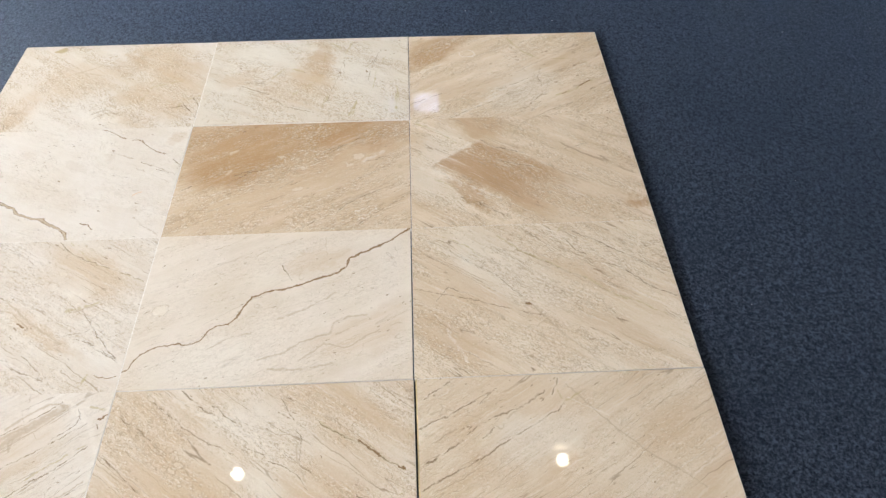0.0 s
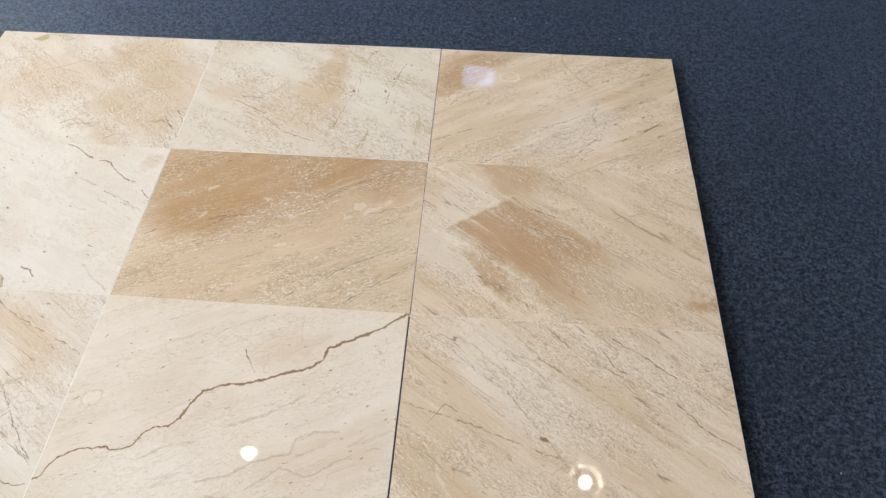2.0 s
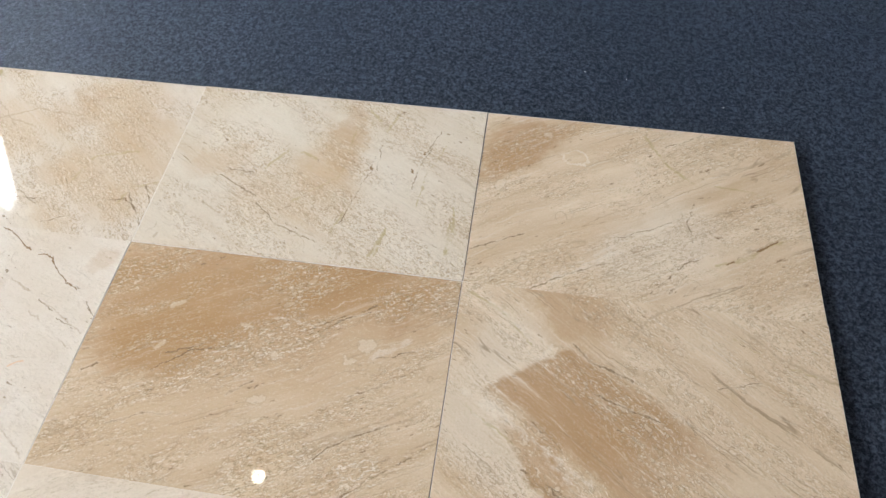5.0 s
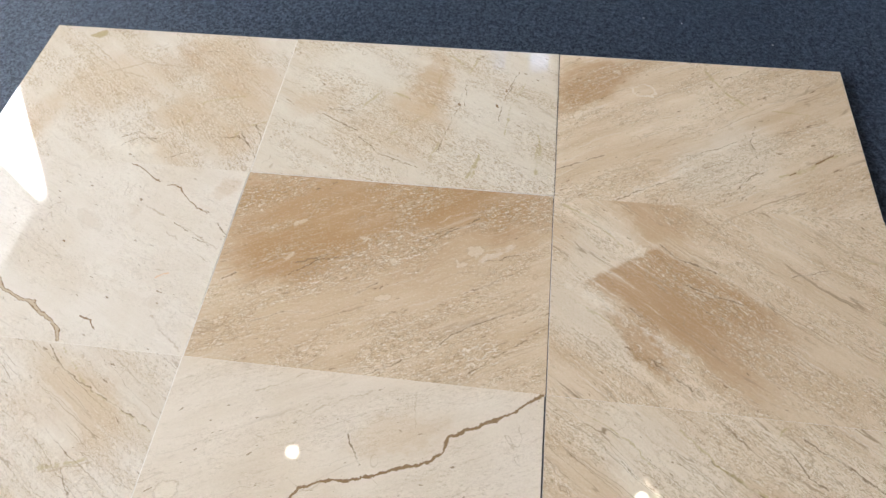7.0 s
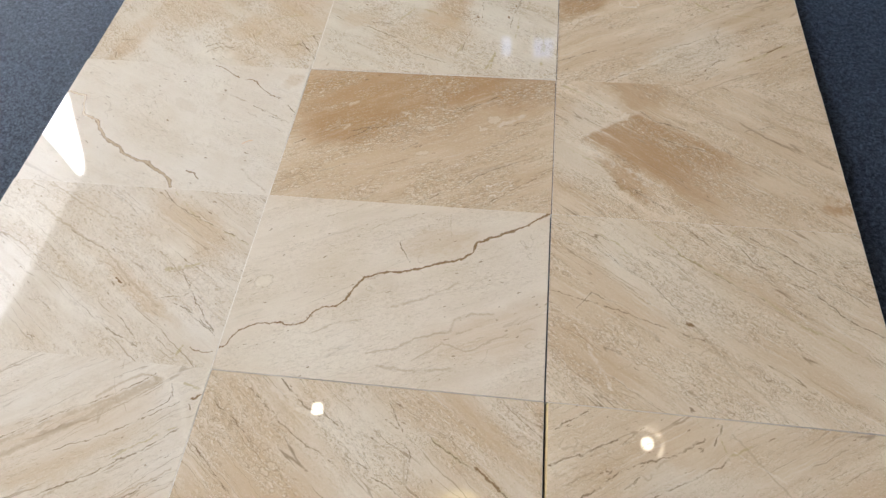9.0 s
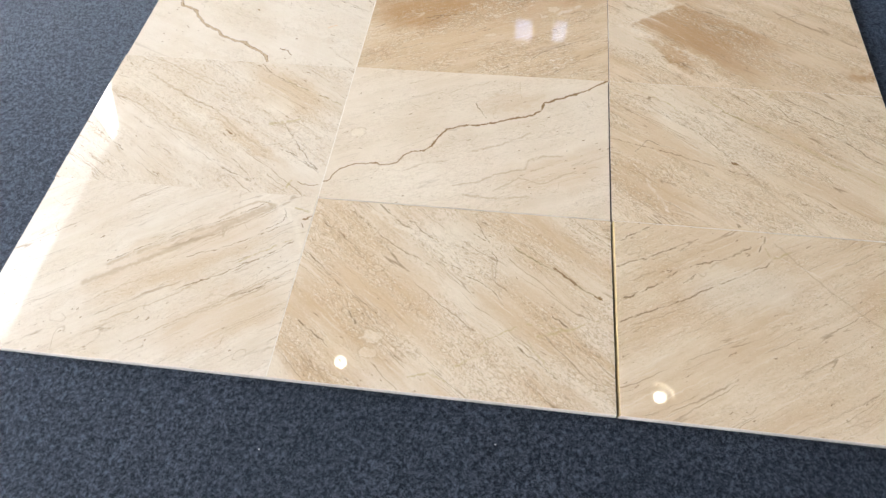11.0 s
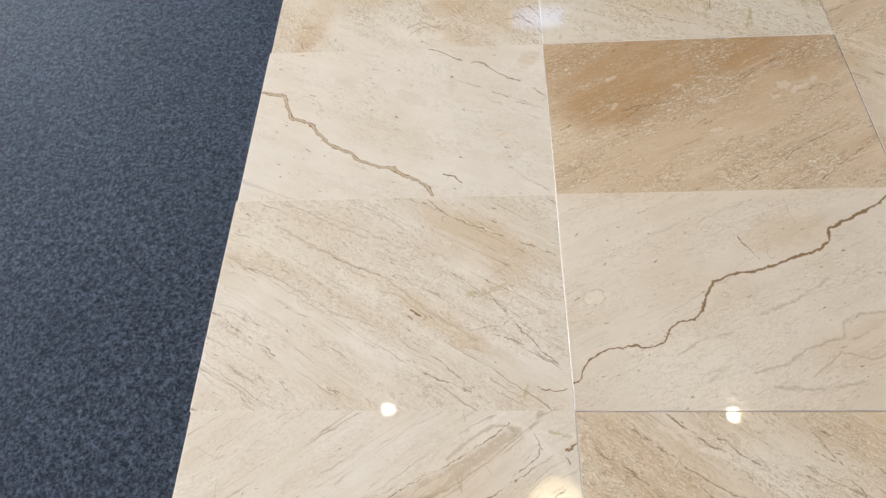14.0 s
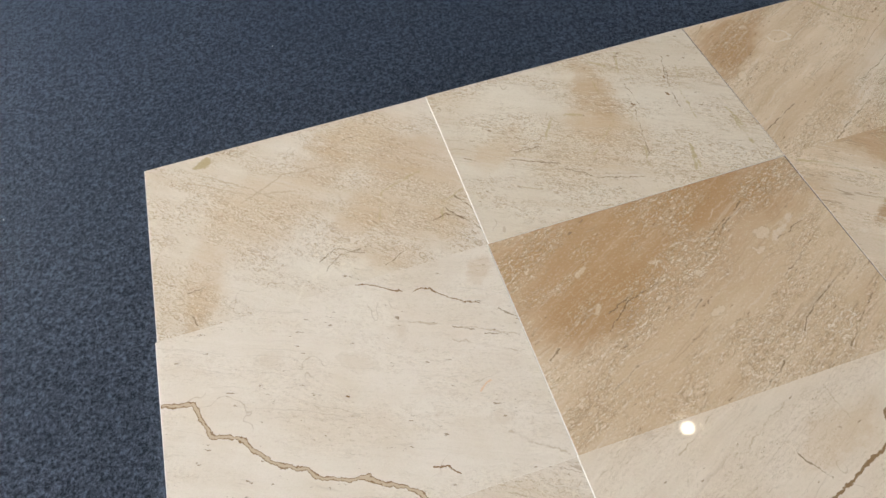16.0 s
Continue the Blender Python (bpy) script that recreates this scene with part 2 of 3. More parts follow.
            g = t.tree.nodes.new("ShaderNodeGroup")
            g.node_tree = STRETCH
            t.put(near, g.inputs["Place"])
            t.put((x0 / 1000, y0 / 1000, 0), g.inputs["Start"])
            t.put(((x1 - x0) / 1000, (y1 - y0) / 1000, 0), g.inputs["Way"])
            t.put(drawn.get(kind, 99.0), g.inputs["Before"])
            t.put((min(width, 3.2) if kind == "thin" else width) / 1000 * 0.75, g.inputs["Width"])
            drawn[kind] = g.outputs[0]
    for kind, off in drawn.items():
        tint, strength = VEINS[kind]
        edge = t.math("DIVIDE", off, t.math("MAXIMUM", swell, 0.2))
        mask = t.step(edge, 1.0, {"crack": 0.85, "thin": 0.5, "white": 0.45}.get(kind, 0.1))
        if kind in ("thin", "olive", "white", "soft"):
            mask = t.math("MULTIPLY", mask, t.math("MULTIPLY_ADD", broken, 0.75, 0.25))
        if kind == "thin":
            # a pale lip beside the line
            colour = t.mix(t.math("MULTIPLY", t.step(edge, 3.0, 1.2), 0.16), colour, (0.78, 0.69, 0.54))
        colour = t.mix(t.math("MULTIPLY", mask, strength), colour, tint)
        if kind == "crack":
            open_vein = t.math("MAXIMUM", open_vein, mask)
    colour = t.mix(t.step(grain, 0.45, 0.62, 0.05 + 0.05 * flecks), colour, (0.40, 0.28, 0.165))
    speckle = t.noise(place, 190, 3, 0.6)
    colour = t.mix(t.step(speckle, 0.56, 0.68, 0.06 + 0.08 * flecks), colour, (0.80, 0.71, 0.56))
    t.put(colour, bsdf.inputs["Base Color"])
    t.put(t.math("MULTIPLY_ADD", t.math("ADD", open_vein, pit), 0.15, 0.018), bsdf.inputs["Roughness"])
    t.put(1.5, bsdf.inputs["IOR"])
    dip = t.math("MULTIPLY", t.math("ADD", open_vein, t.math("MULTIPLY", pit, 0.6)), -1.0)
    t.put(t.bump(t.math("ADD", dip, t.math("MULTIPLY", t.noise(place, 5, 1), 0.5)), 0.2, 0.0006), bsdf.inputs["Normal"])
    return mat


def carpet_material():
    mat, t, bsdf = material("navy_felt_carpet")
    where = t.node("TexCoord", 3)
    lean = t.vec("ADD", where, t.vec("MULTIPLY", t.vec("SUBTRACT", t.noise(where, 60, 3, out=1), (0.5, 0.5, 0.5)), (0.03, 0.03, 0)))
    fibre_a = t.noise(t.vec("MULTIPLY", lean, (300, 100, 1)), 1.0, 5, 0.74)
    fibre_b = t.noise(t.vec("MULTIPLY", lean, (96, 290, 1)), 1.0, 5, 0.74)
    tuft, felt, worn = t.noise(where, 150, 5, 0.75), t.noise(where, 75, 4, 0.65), t.noise(where, 2.2, 4, 0.6)
    pile = t.math("ADD", t.math("MULTIPLY", t.math("MAXIMUM", fibre_a, fibre_b), 0.5), t.math("ADD", t.math("MULTIPLY", tuft, 0.3), t.math("MULTIPLY", felt, 0.2)))
    colour = t.mix(t.step(t.math("MULTIPLY_ADD", t.math("SUBTRACT", t.noise(lean, 520, 3, 0.7), 0.5), 0.35, pile), 0.43, 0.66), (0.0055, 0.0066, 0.0090), (0.066, 0.079, 0.106))
    colour = t.mix(t.step(worn, 0.40, 0.65, 0.3), colour, (0.011, 0.015, 0.022))
    speck = t.noise(t.vec("MULTIPLY", lean, (260, 120, 1)), 1.0, 3, 0.6)
    colour = t.mix(t.step(speck, 0.63, 0.73, 0.4), colour, (0.10, 0.125, 0.165))
    t.put(colour, bsdf.inputs["Base Color"])
    t.put(0.66, bsdf.inputs["Roughness"])
    t.put((0.6, 0.78, 1.0, 1.0), bsdf.inputs["Specular Tint"])
    t.put(t.math("ADD", t.step(pile, 0.46, 0.64, 0.42), 0.12), bsdf.inputs["Specular IOR Level"])
    t.put(0.12, bsdf.inputs["Sheen Weight"])
    t.put((0.34, 0.56, 1.0), bsdf.inputs["Sheen Tint"])
    t.put(t.bump(pile, 0.9, 0.004), bsdf.inputs["Normal"])
    return mat


CARPET = carpet_material()
PAINT = plain("off_white_paint", (0.38, 0.37, 0.35), 0.7)
CEILING = plain("ceiling_paint", (0.38, 0.37, 0.36), 0.8)
FRAME = plain("white_frame_paint", (0.78, 0.78, 0.77), 0.4)
METAL = plain("grey_lamp_metal", (0.35, 0.35, 0.36), 0.35, 0.9)
CORD = plain("black_cord", (0.02, 0.02, 0.02), 0.5)
LINT = plain("pale_lint", (0.62, 0.64, 0.66), 0.9)
DAY_CLEAR = glowing("clear_daylight", (0.90, 0.95, 1.0), SKY_CLEAR)
DAY_SMALL = glowing("blue_daylight", (0.42, 0.60, 1.0), SKY_SMALL)
BULB_GLOW = glowing("warm_bulb", (1.0, 0.90, 0.72), BULB)


def glass_material():
    mat, t, bsdf = material("window_glass")
    t.put((1, 1, 1), bsdf.inputs["Base Color"])
    t.put(1.0, bsdf.inputs["Transmission Weight"])
    t.put(0.0, bsdf.inputs["Roughness"])
    t.put(1.45, bsdf.inputs["IOR"])
    return mat


def shade_material():
    mat, t, bsdf = material("ribbed_amber_acrylic")
    where = t.node("TexCoord", 3)
    t.put(t.mix(t.noise(where, 30), (0.55, 0.46, 0.24), (0.62, 0.56, 0.36)), bsdf.inputs["Base Color"])
    t.put(0.2, bsdf.inputs["Roughness"])
    t.put(0.8, bsdf.inputs["Transmission Weight"])
    return mat


def haze_material():
    """Hazy daylight that thins out towards one end of the long window."""
    mat, t, bsdf = material("hazy_daylight")
    split = t.tree.nodes.new("ShaderNodeSeparateXYZ")
    t.put(t.node("TexCoord", 3), split.inputs[0])
    t.put((0, 0, 0), bsdf.inputs["Base Color"])
    t.put((0.84, 0.885, 1.0), bsdf.inputs["Emission Color"])
    t.put(t.math("MULTIPLY_ADD", t.step(split.outputs[1], 2.8, 0.2), SKY_SOFT * 0.6, SKY_SOFT * 0.4), bsdf.inputs["Emission Strength"])
    return mat


DAY_SOFT = haze_material()


def diffuser_material():
    """Pressed yellow glass lit from behind: brighter cells in a ring of ribs."""
    mat, t, bsdf = material("yellow_diffuser")
    split = t.tree.nodes.new("ShaderNodeSeparateXYZ")
    t.put(t.node("TexCoord", 3), split.inputs[0])
    x, y = split.outputs[0], split.outputs[1]
    reach = t.math("SQRT", t.math("ADD", t.math("MULTIPLY", x, x), t.math("MULTIPLY", y, y)))
    rib = t.math("SINE", t.math("MULTIPLY", t.math("ARCTAN2", y, x), 20.0))
    cell = t.math("MULTIPLY", t.step(rib, -0.2, 0.5), t.math("MULTIPLY", t.step(reach, 0.062, 0.080), t.step(reach, 0.150, 0.120)))
    t.put((0, 0, 0), bsdf.inputs["Base Color"])
    t.put(t.mix(cell, (1.0, 0.80, 0.38), (1.0, 0.93, 0.70)), bsdf.inputs["Emission Color"])
    t.put(t.math("MULTIPLY_ADD", cell, 6.0, 5.0), bsdf.inputs["Emission Strength"])
    return mat


DIFFUSER = diffuser_material()
MIRROR = plain("polished_fin_metal", (0.85, 0.83, 0.78), 0.04, 1.0)
RIBBED = plain("ribbed_reflector_metal", (0.62, 0.60, 0.56), 0.2, 1.0)
STAINED = plain("ochre_stained_edge", (0.58, 0.43, 0.20), 0.6, 0.0, 120.0, 0.15)
# sawn edge with the shade of the narrow joint put into its colour
GAP_SHADE = plain("gap_shade_edge", (0.085, 0.06, 0.04), 0.8, 0.0, 120.0, 0.15)
SAWN = plain("ground_marble_edge", (0.80, 0.74, 0.66), 0.6, 0.0, 180.0, 0.1)
GLASS, SHADE = glass_material(), shade_material()


# Mesh helpers
def mesh_of(bm, name, mat):
    me = bpy.data.meshes.new(name)
    bmesh.ops.recalc_face_normals(bm, faces=bm.faces)
    bm.to_mesh(me)
    bm.free()
    me.materials.append(mat)
    return me


def thing(name, bm, mat, label="", category="", group="", kind=""):
    return tagged(new(name, mesh_of(bm, name, mat)), label, category, group, kind)


def part(name, bm, mat, parent, label=""):
    ob = tagged(new(name, mesh_of(bm, name, mat)), label)
    ob.parent = parent
    return ob


def box(bm, low, high):
    made = bmesh.ops.create_cube(bm, size=1)["verts"]
    mid = [(a + b) / 2 for a, b in zip(low, high)]
    bmesh.ops.transform(bm, matrix=Matrix.LocRotScale(mid, None, [b - a for a, b in zip(low, high)]), verts=made)
    return made


def lathe(bm, outline, steps=48, flute=0.0, ribs=0):
    """Turns an outline of (radius, height) round the z axis; flute deepens ribs of them."""
    rings = []
    for r, z in outline:
        ring = []
        for k in range(steps):
            a = 2 * math.pi * k / steps
            rr = r * (1 + flute * math.cos(a * ribs))
            ring.append(bm.verts.new((rr * math.cos(a), rr * math.sin(a), z)))
        rings.append(ring)
    for lo, hi in zip(rings, rings[1:]):
        for k in range(steps):
            bm.faces.new((lo[k], lo[(k + 1) % steps], hi[(k + 1) % steps], hi[k]))
    return rings


def smooth(ob):
    for p in ob.data.polygons:
        p.use_smooth = True
    return ob


# The room: carpet, walls, ceiling
X0, X1, Y0, Y1, TOP, CARPET_Z = -2.3, 8.0, -3.6, 6.0, 4.3, -0.012


def carpet():
    bm = bmesh.new()
    box(bm, (X0 - 0.2, Y0 - 0.2, CARPET_Z - 0.05), (X1 + 0.2, Y1 + 0.2, CARPET_Z))
    thing("floor", bm, CARPET, "dark navy needle-felt carpet over the whole floor", "carpet", kind="structure")


def wall(name, axis, at, out, low, high, openings):
    """A wall in the plane axis = at, thickness towards out, from low to high, with (a0, a1, z0, z1) openings."""
    bm = bmesh.new()
    cuts = sorted({low, high, *(v for o in openings for v in o[:2])})
    levels = sorted({CARPET_Z, TOP, *(v for o in openings for v in o[2:])})
    for a0, a1 in zip(cuts, cuts[1:]):
        for z0, z1 in zip(levels, levels[1:]):
            a, z = (a0 + a1) / 2, (z0 + z1) / 2
            if any(o[0] < a < o[1] and o[2] < z < o[3] for o in openings):
                continue
            near, far = sorted((at, at + out))
            box(bm, *(((near, a0, z0), (far, a1, z1)) if axis == "x" else ((a0, near, z0), (a1, far, z1))))
    bmesh.ops.remove_doubles(bm, verts=bm.verts, dist=0.0005)
    thing(name, bm, PAINT, "plain off-white painted wall of the showroom", "wall", kind="structure")


carpet()
SIDE = [(-2.6, 2.832, 0.12, 2.77), (2.832, 3.44, 0.12, 2.77)]
HIGH = [(0.86, 1.48, 3.755, 4.085)]
wall("wall_west", "x", X0, -0.15, Y0 - 0.15, Y1 + 0.15, [(SIDE[0][0], SIDE[1][1], *SIDE[0][2:])])
wall("wall_north", "y", Y1, 0.15, X0, X1, HIGH)
wall("wall_east", "x", X1, 0.15, Y0 - 0.15, Y1 + 0.15, [])
wall("wall_south", "y", Y0, -0.15, X0, X1, [])
bm = bmesh.new()
box(bm, (X0 - 0.15, Y0 - 0.15, TOP), (X1 + 0.15, Y1 + 0.15, TOP + 0.12))
thing("ceiling", bm, CEILING, "plain pale painted ceiling", "ceiling", kind="structure")


def window(name, axis, at, out, a0, a1, z0, z1, bars, glow, label, slant=False):
    """Frame, bars, panes and the daylight outside, in an opening of a wall."""
    def put(bm, lo, hi):
        (p0, q0, r0), (p1, q1, r1) = lo, hi
        u, v = sorted((at + p0 * out, at + p1 * out))
        return box(bm, *(((u, q0, r0), (v, q1, r1)) if axis == "x" else ((q0, u, r0), (q1, v, r1))))

    bm, w = bmesh.new(), 0.006
    for q0, q1, r0, r1 in ((a0, a1, z0, z0 + w), (a0, a1, z1 - w, z1), (a0, a0 + w, z0 + w, z1 - w), (a1 - w, a1, z0 + w, z1 - w)):
        put(bm, (0.02, q0, r0), (0.06, q1, r1))
    root = thing(name, bm, FRAME, label, "window", kind="structure")
    edges = [a0 + w + (a1 - a0 - 2 * w) * k / (bars + 1) for k in range(bars + 2)]
    for e in edges[1:-1]:
        bm = bmesh.new()
        put(bm, (0.025, e - 0.015, z0 + w), (0.055, e + 0.015, z1 - w))
        part("mullion", bm, FRAME, root)
    for e0, e1 in zip(edges, edges[1:]):
        bm = bmesh.new()
        put(bm, (0.038, e0 + 0.001, z0 + w), (0.042, e1 - 0.001, z1 - w))
        part("pane", bm, GLASS, root).visible_shadow = False
    if slant:
        # boarded corner that cuts the upper part of the narrow light on a slope
        bm = bmesh.new()
        ends = []
        for p in (0.0, 0.018):
            ends.append([bm.verts.new((at + p * out, q, r)) for q, r in ((a0 + 0.11, z1), (a1, z1), (a1, z1 - 0.82))])
        bm.faces.new(ends[0]), bm.faces.new(ends[1])
        for k in range(3):
            bm.faces.new((ends[0][k], ends[0][(k + 1) % 3], ends[1][(k + 1) % 3], ends[1][k]))
        part("sloping_board", bm, PAINT, root, "painted board across the upper corner")
    bm = bmesh.new()
    put(bm, (0.065, a0 + 0.001, z0 + 0.001), (0.075, a1 - 0.001, z1 - 0.001))
    thing("backdrop", bm, glow, "bright hazy daylight outside the window", "sky", kind="structure")


window("window_1", "x", X0, -1, *SIDE[0], 2, DAY_SOFT, "wide white-framed window full of hazy daylight")
window("window_2", "x", X0, -1, *SIDE[1], 0, DAY_CLEAR, "narrow white-framed window with a sloping top", slant=True)
window("window_3", "y", Y1, 1, *HIGH[0], 0, DAY_SMALL, "small oblong window high on the wall")


# A slim square pillar between the tiles and the high window
bm = bmesh.new()
box(bm, (1.05, 3.5, CARPET_Z), (1.20, 3.65, TOP))
bmesh.ops.bevel(bm, geom=[e for e in bm.edges if abs(e.verts[0].co.z - e.verts[1].co.z) > 1], offset=0.006, segments=2, affect="EDGES", profile=0.5)
thing("pillar", bm, PAINT, "slim square pillar painted off-white", "pillar", kind="structure")



# Hanging lamps
def lamp(x, y, z, covered=False, shade=None):
    root = tagged(new("pendant_lamp"), "hanging lamp with a ribbed amber bowl shade and glowing bulb", "lamp", "hanging lamps")
    root.location = (x, y, z)
    bm = bmesh.new()
    lathe(bm, [(0.215, -0.06), (0.212, 0.0), (0.195, 0.09), (0.16, 0.17), (0.11, 0.23), (0.07, 0.26), (0.066, 0.26), (0.105, 0.226), (0.155, 0.166), (0.19, 0.088), (0.207, 0.0), (0.210, -0.06), (0.215, -0.06)], 96, 0.018, 24)
    part("shade", bm, shade or SHADE, root, "ribbed bowl round the bulb")
    bm = bmesh.new()
    lathe(bm, [(0.0, 0.25), (0.08, 0.25), (0.085, 0.27), (0.085, 0.40), (0.05, 0.43), (0.0, 0.43)], 32)
    part("housing", bm, METAL, root)
    bm = bmesh.new()
    lathe(bm, [(0.0, 0.249), (0.022, 0.249), (0.022, 0.06), (0.0, 0.06)], 20)
    part("socket", bm, METAL, root)
    bm = bmesh.new()
    lathe(bm, [(0.0, -0.016), (0.018, -0.015), (0.034, -0.010), (0.044, 0.0), (0.047, 0.014), (0.042, 0.035), (0.024, 0.06), (0.0, 0.06)], 32)
    smooth(part("bulb", bm, BULB_GLOW, root))
    bm = bmesh.new()
    lathe(bm, [(0.0, -0.021), (0.008, -0.021), (0.010, -0.018), (0.010, -0.012), (0.0, -0.012)], 14)
    part("bulb_tip", bm, CORD, root, "dark tip of the bulb")
    if shade:
        bm = bmesh.new()
        lathe(bm, [(0.212, -0.064), (0.216, -0.066), (0.219, -0.063), (0.216, -0.060), (0.212, -0.064)], 96)
        smooth(part("rim", bm, MIRROR, root, "polished metal rim"))
        # bright fins that slope outwards round the bulb
        for k in range(28):
            a = 2 * math.pi * k / 28
            bm = bmesh.new()
            box(bm, (-0.0042, -0.021, -0.0008), (0.0042, 0.021, 0.0008))
            bm.transform(pose(0, 0.112, 0.012, -52, 0, 0))
            bm.transform(Matrix.Rotation(a, 4, "Z"))
            part("reflector_fin", bm, MIRROR, root, "polished metal fin")
    if covered:
        root["label"] = "hanging lamp with a glowing pale yellow diffuser bowl"
        bm = bmesh.new()
        lathe(bm, [(0.0, -0.105), (0.06, -0.102), (0.12, -0.092), (0.17, -0.076), (0.196, -0.062), (0.196, -0.058), (0.0, -0.07)], 96, 0.02, 24)
        part("diffuser", bm, DIFFUSER, root, "ribbed pale yellow diffuser")
    bm = bmesh.new()
    lathe(bm, [(0.0, 0.43), (0.006, 0.43), (0.006, TOP - z - 0.03), (0.0, TOP - z - 0.03)], 10)
    part("cord", bm, CORD, root)
    bm = bmesh.new()
    lathe(bm, [(0.0, TOP - z - 0.03), (0.05, TOP - z - 0.03), (0.055, TOP - z), (0.0, TOP - z)], 24)
    part("ceiling_rose", bm, METAL, root)
    return root


lamp(-0.23, 1.458, 3.58)
lamp(2.24, 1.437, 3.61, shade=RIBBED)
lamp(0.94, 0.78, 3.58, covered=True)


# Lint on the carpet
def lint():
    rng = random.Random(5)
    bm = bmesh.new()
    for _ in range(50):
        x, y = rng.uniform(-1.2, 3.0), rng.uniform(-0.6, 2.6)
        if -0.02 < x < 1.86 and -0.02 < y < 1.65:
            continue
        made = bmesh.ops.create_icosphere(bm, subdivisions=1, radius=1)["verts"]
        size = rng.uniform(0.0005, 0.0012)
        bmesh.ops.transform(bm, matrix=Matrix.LocRotScale((x, y, CARPET_Z + size * 0.5), Euler((0, 0, rng.uniform(0, 3.1))), (size * rng.uniform(1, 2.4), size, size * 0.7)), verts=made)
    thing("lint", bm, LINT, "tiny pale specks of lint on the carpet", "lint", kind="stuff")


lint()

# The marble tiles, laid dry in three columns and four rows
YJ, THICK = (0.0, 0.4060, 0.8115, 1.2128, 1.6150), 0.012


def joint(k, row):
    """Where the upright joint k crosses a row; the columns wander a little."""
    return (0.0, (0.6055, 0.6048, 0.6056, 0.6075)[row], (1.2195, 1.2190, 1.2196, 1.2210)[row], 1.829)[k]


def build_tile(col, row, label, look_of, veins, patches, hairs=(), shells=()):
    rng = random.Random(col * 10 + row)
    lean = -0.16 if (col, row) in ((1, 0), (1, 2)) else 0.0  # two tiles lie slightly lower at the back
    gap = (0.0016, 0.0016, 0.0007, 0.0008)[row] if col == 1 else 0.0001
    wide, deep = joint(col + 1, row) - joint(col, row) - gap, YJ[row + 1] - YJ[row] - ((0.0002, 0.0011, 0.0007)[col] if row == 0 else 0.0001)
    (sx, sy, sz), turn = look_of.pop("shift"), look_of.pop("turn")
    if col == 0:
        wide -= sx
    bm = bmesh.new()
    box(bm, (0, 0, -THICK), (wide, deep, 0))
    # the joint beside the near middle tile opens towards its end
    slant = {1: (wide, 0.0045), 2: (0, 0.0048)}.get(col) if row == 0 else None
    if slant:
        for v in bm.verts:
            if abs(v.co.x - slant[0]) < 0.00001 and v.co.y < 0.001:
                v.co.x += slant[1]
    # ground arrises: wider on the upright joints and the outer rim
    outer = {0: 0.0011 if row == 0 else 0.00012, deep: 0.0011 if row == 3 else 0.00012}
    for axis, at, size in ((0, 0, 0.0036 if (col, row) == (2, 0) else 0.0004 if col == 2 else 0.0007 if (col, row) == (1, 0) else 0.0012), (0, wide, 0.0004 if col == 1 else 0.0009), (1, 0, outer[0]), (1, deep, outer[deep])):
        bm.edges.ensure_lookup_table()
        rim = [e for e in bm.edges if all(abs(v.co[axis] - at) < (0.008 if axis == 0 else 0.00001) and v.co.z > -0.0001 for v in e.verts)]
        rim = [e for e in rim if axis == 1 or abs(e.verts[0].co.y - e.verts[1].co.y) > 0.2]
        bmesh.ops.bevel(bm, geom=rim, offset=size, segments=1, affect="EDGES", profile=0.5)
    bm.normal_update()
    for f in bm.faces:
        f.material_index = 0 if f.normal.z > 0.95 else 2 if (col, row) == (2, 0) and f.normal.x < -0.5 else 1
        # the walls of the open joint are coloured near-black to deepen its shade
        if row > 0 and (f.normal.x > 0.3 if col == 1 else f.normal.x < -0.95 if col == 2 else False):
            f.material_index = 3
    ob = thing("marble_tile", bm, marble(**look_of, veins=veins, patches=patches, hairs=hairs, shells=shells), label + ", on carpet", "tile", "marble tiles laid in a grid")
    ob.data.materials.append(SAWN)
    ob.data.materials.append(STAINED)
    ob.data.materials.append(GAP_SHADE)
    ob.matrix_world = pose(joint(col, row) + sx, YJ[row] + 0.00015 + sy, sz, lean + rng.uniform(-0.02, 0.02), rng.uniform(-0.03, 0.03), turn)
    return ob


# left column, rows 0 to 2: tone cooled to include the window's reflected haze
build_tile(0, 0, 'pale beige polished marble tile with fine diagonal bands',
    dict(angle=35, contrast=0.65, bias=-0.16, flecks=0.45, lines=0.6, seed=1, tone=(0.72, 0.638, 0.53), shift=(0.001, 0, 0), turn=0.05),
    veins=[
        ('soft', 16, (185, 153), (283, 214), (383, 280), (448, 328), (516, 374)),
        ('soft', 4, (254, 74), (358, 132), (443, 199)),
        ('soft', 4, (316, 35), (416, 100), (493, 154), (591, 223)),
        ('crack', 3, (587, 346), (602, 354)),
        ('thin', 2, (504, 308), (543, 337), (547, 347)),
        ('soft', 7, (408, 332), (442, 361), (477, 383), (519, 377)),
        ('thin', 2, (540, 370), (551, 347)),
        ('thin', 2, (584, 337), (594, 313)),
        ('olive', 5, (484, 233), (544, 275), (579, 296)),
    ],
    patches=[
        ('tan', 353, 230, 207, 70, 36),
        ('tan', 484, 101, 138, 73, 35),
        ('pale', 106, 192, 117, 103, 46),
    ],
    hairs=[
        ('soft', 13, (216, 198), (287, 247), (381, 303), (440, 332), (506, 378)),
        ('thin', 2, (212, 206), (283, 254), (377, 310), (436, 339), (503, 387)),
        ('thin', 2.5, (372, 156), (445, 194), (499, 231), (536, 253), (584, 293)),
        ('soft', 4, (202, 108), (269, 156), (341, 195)),
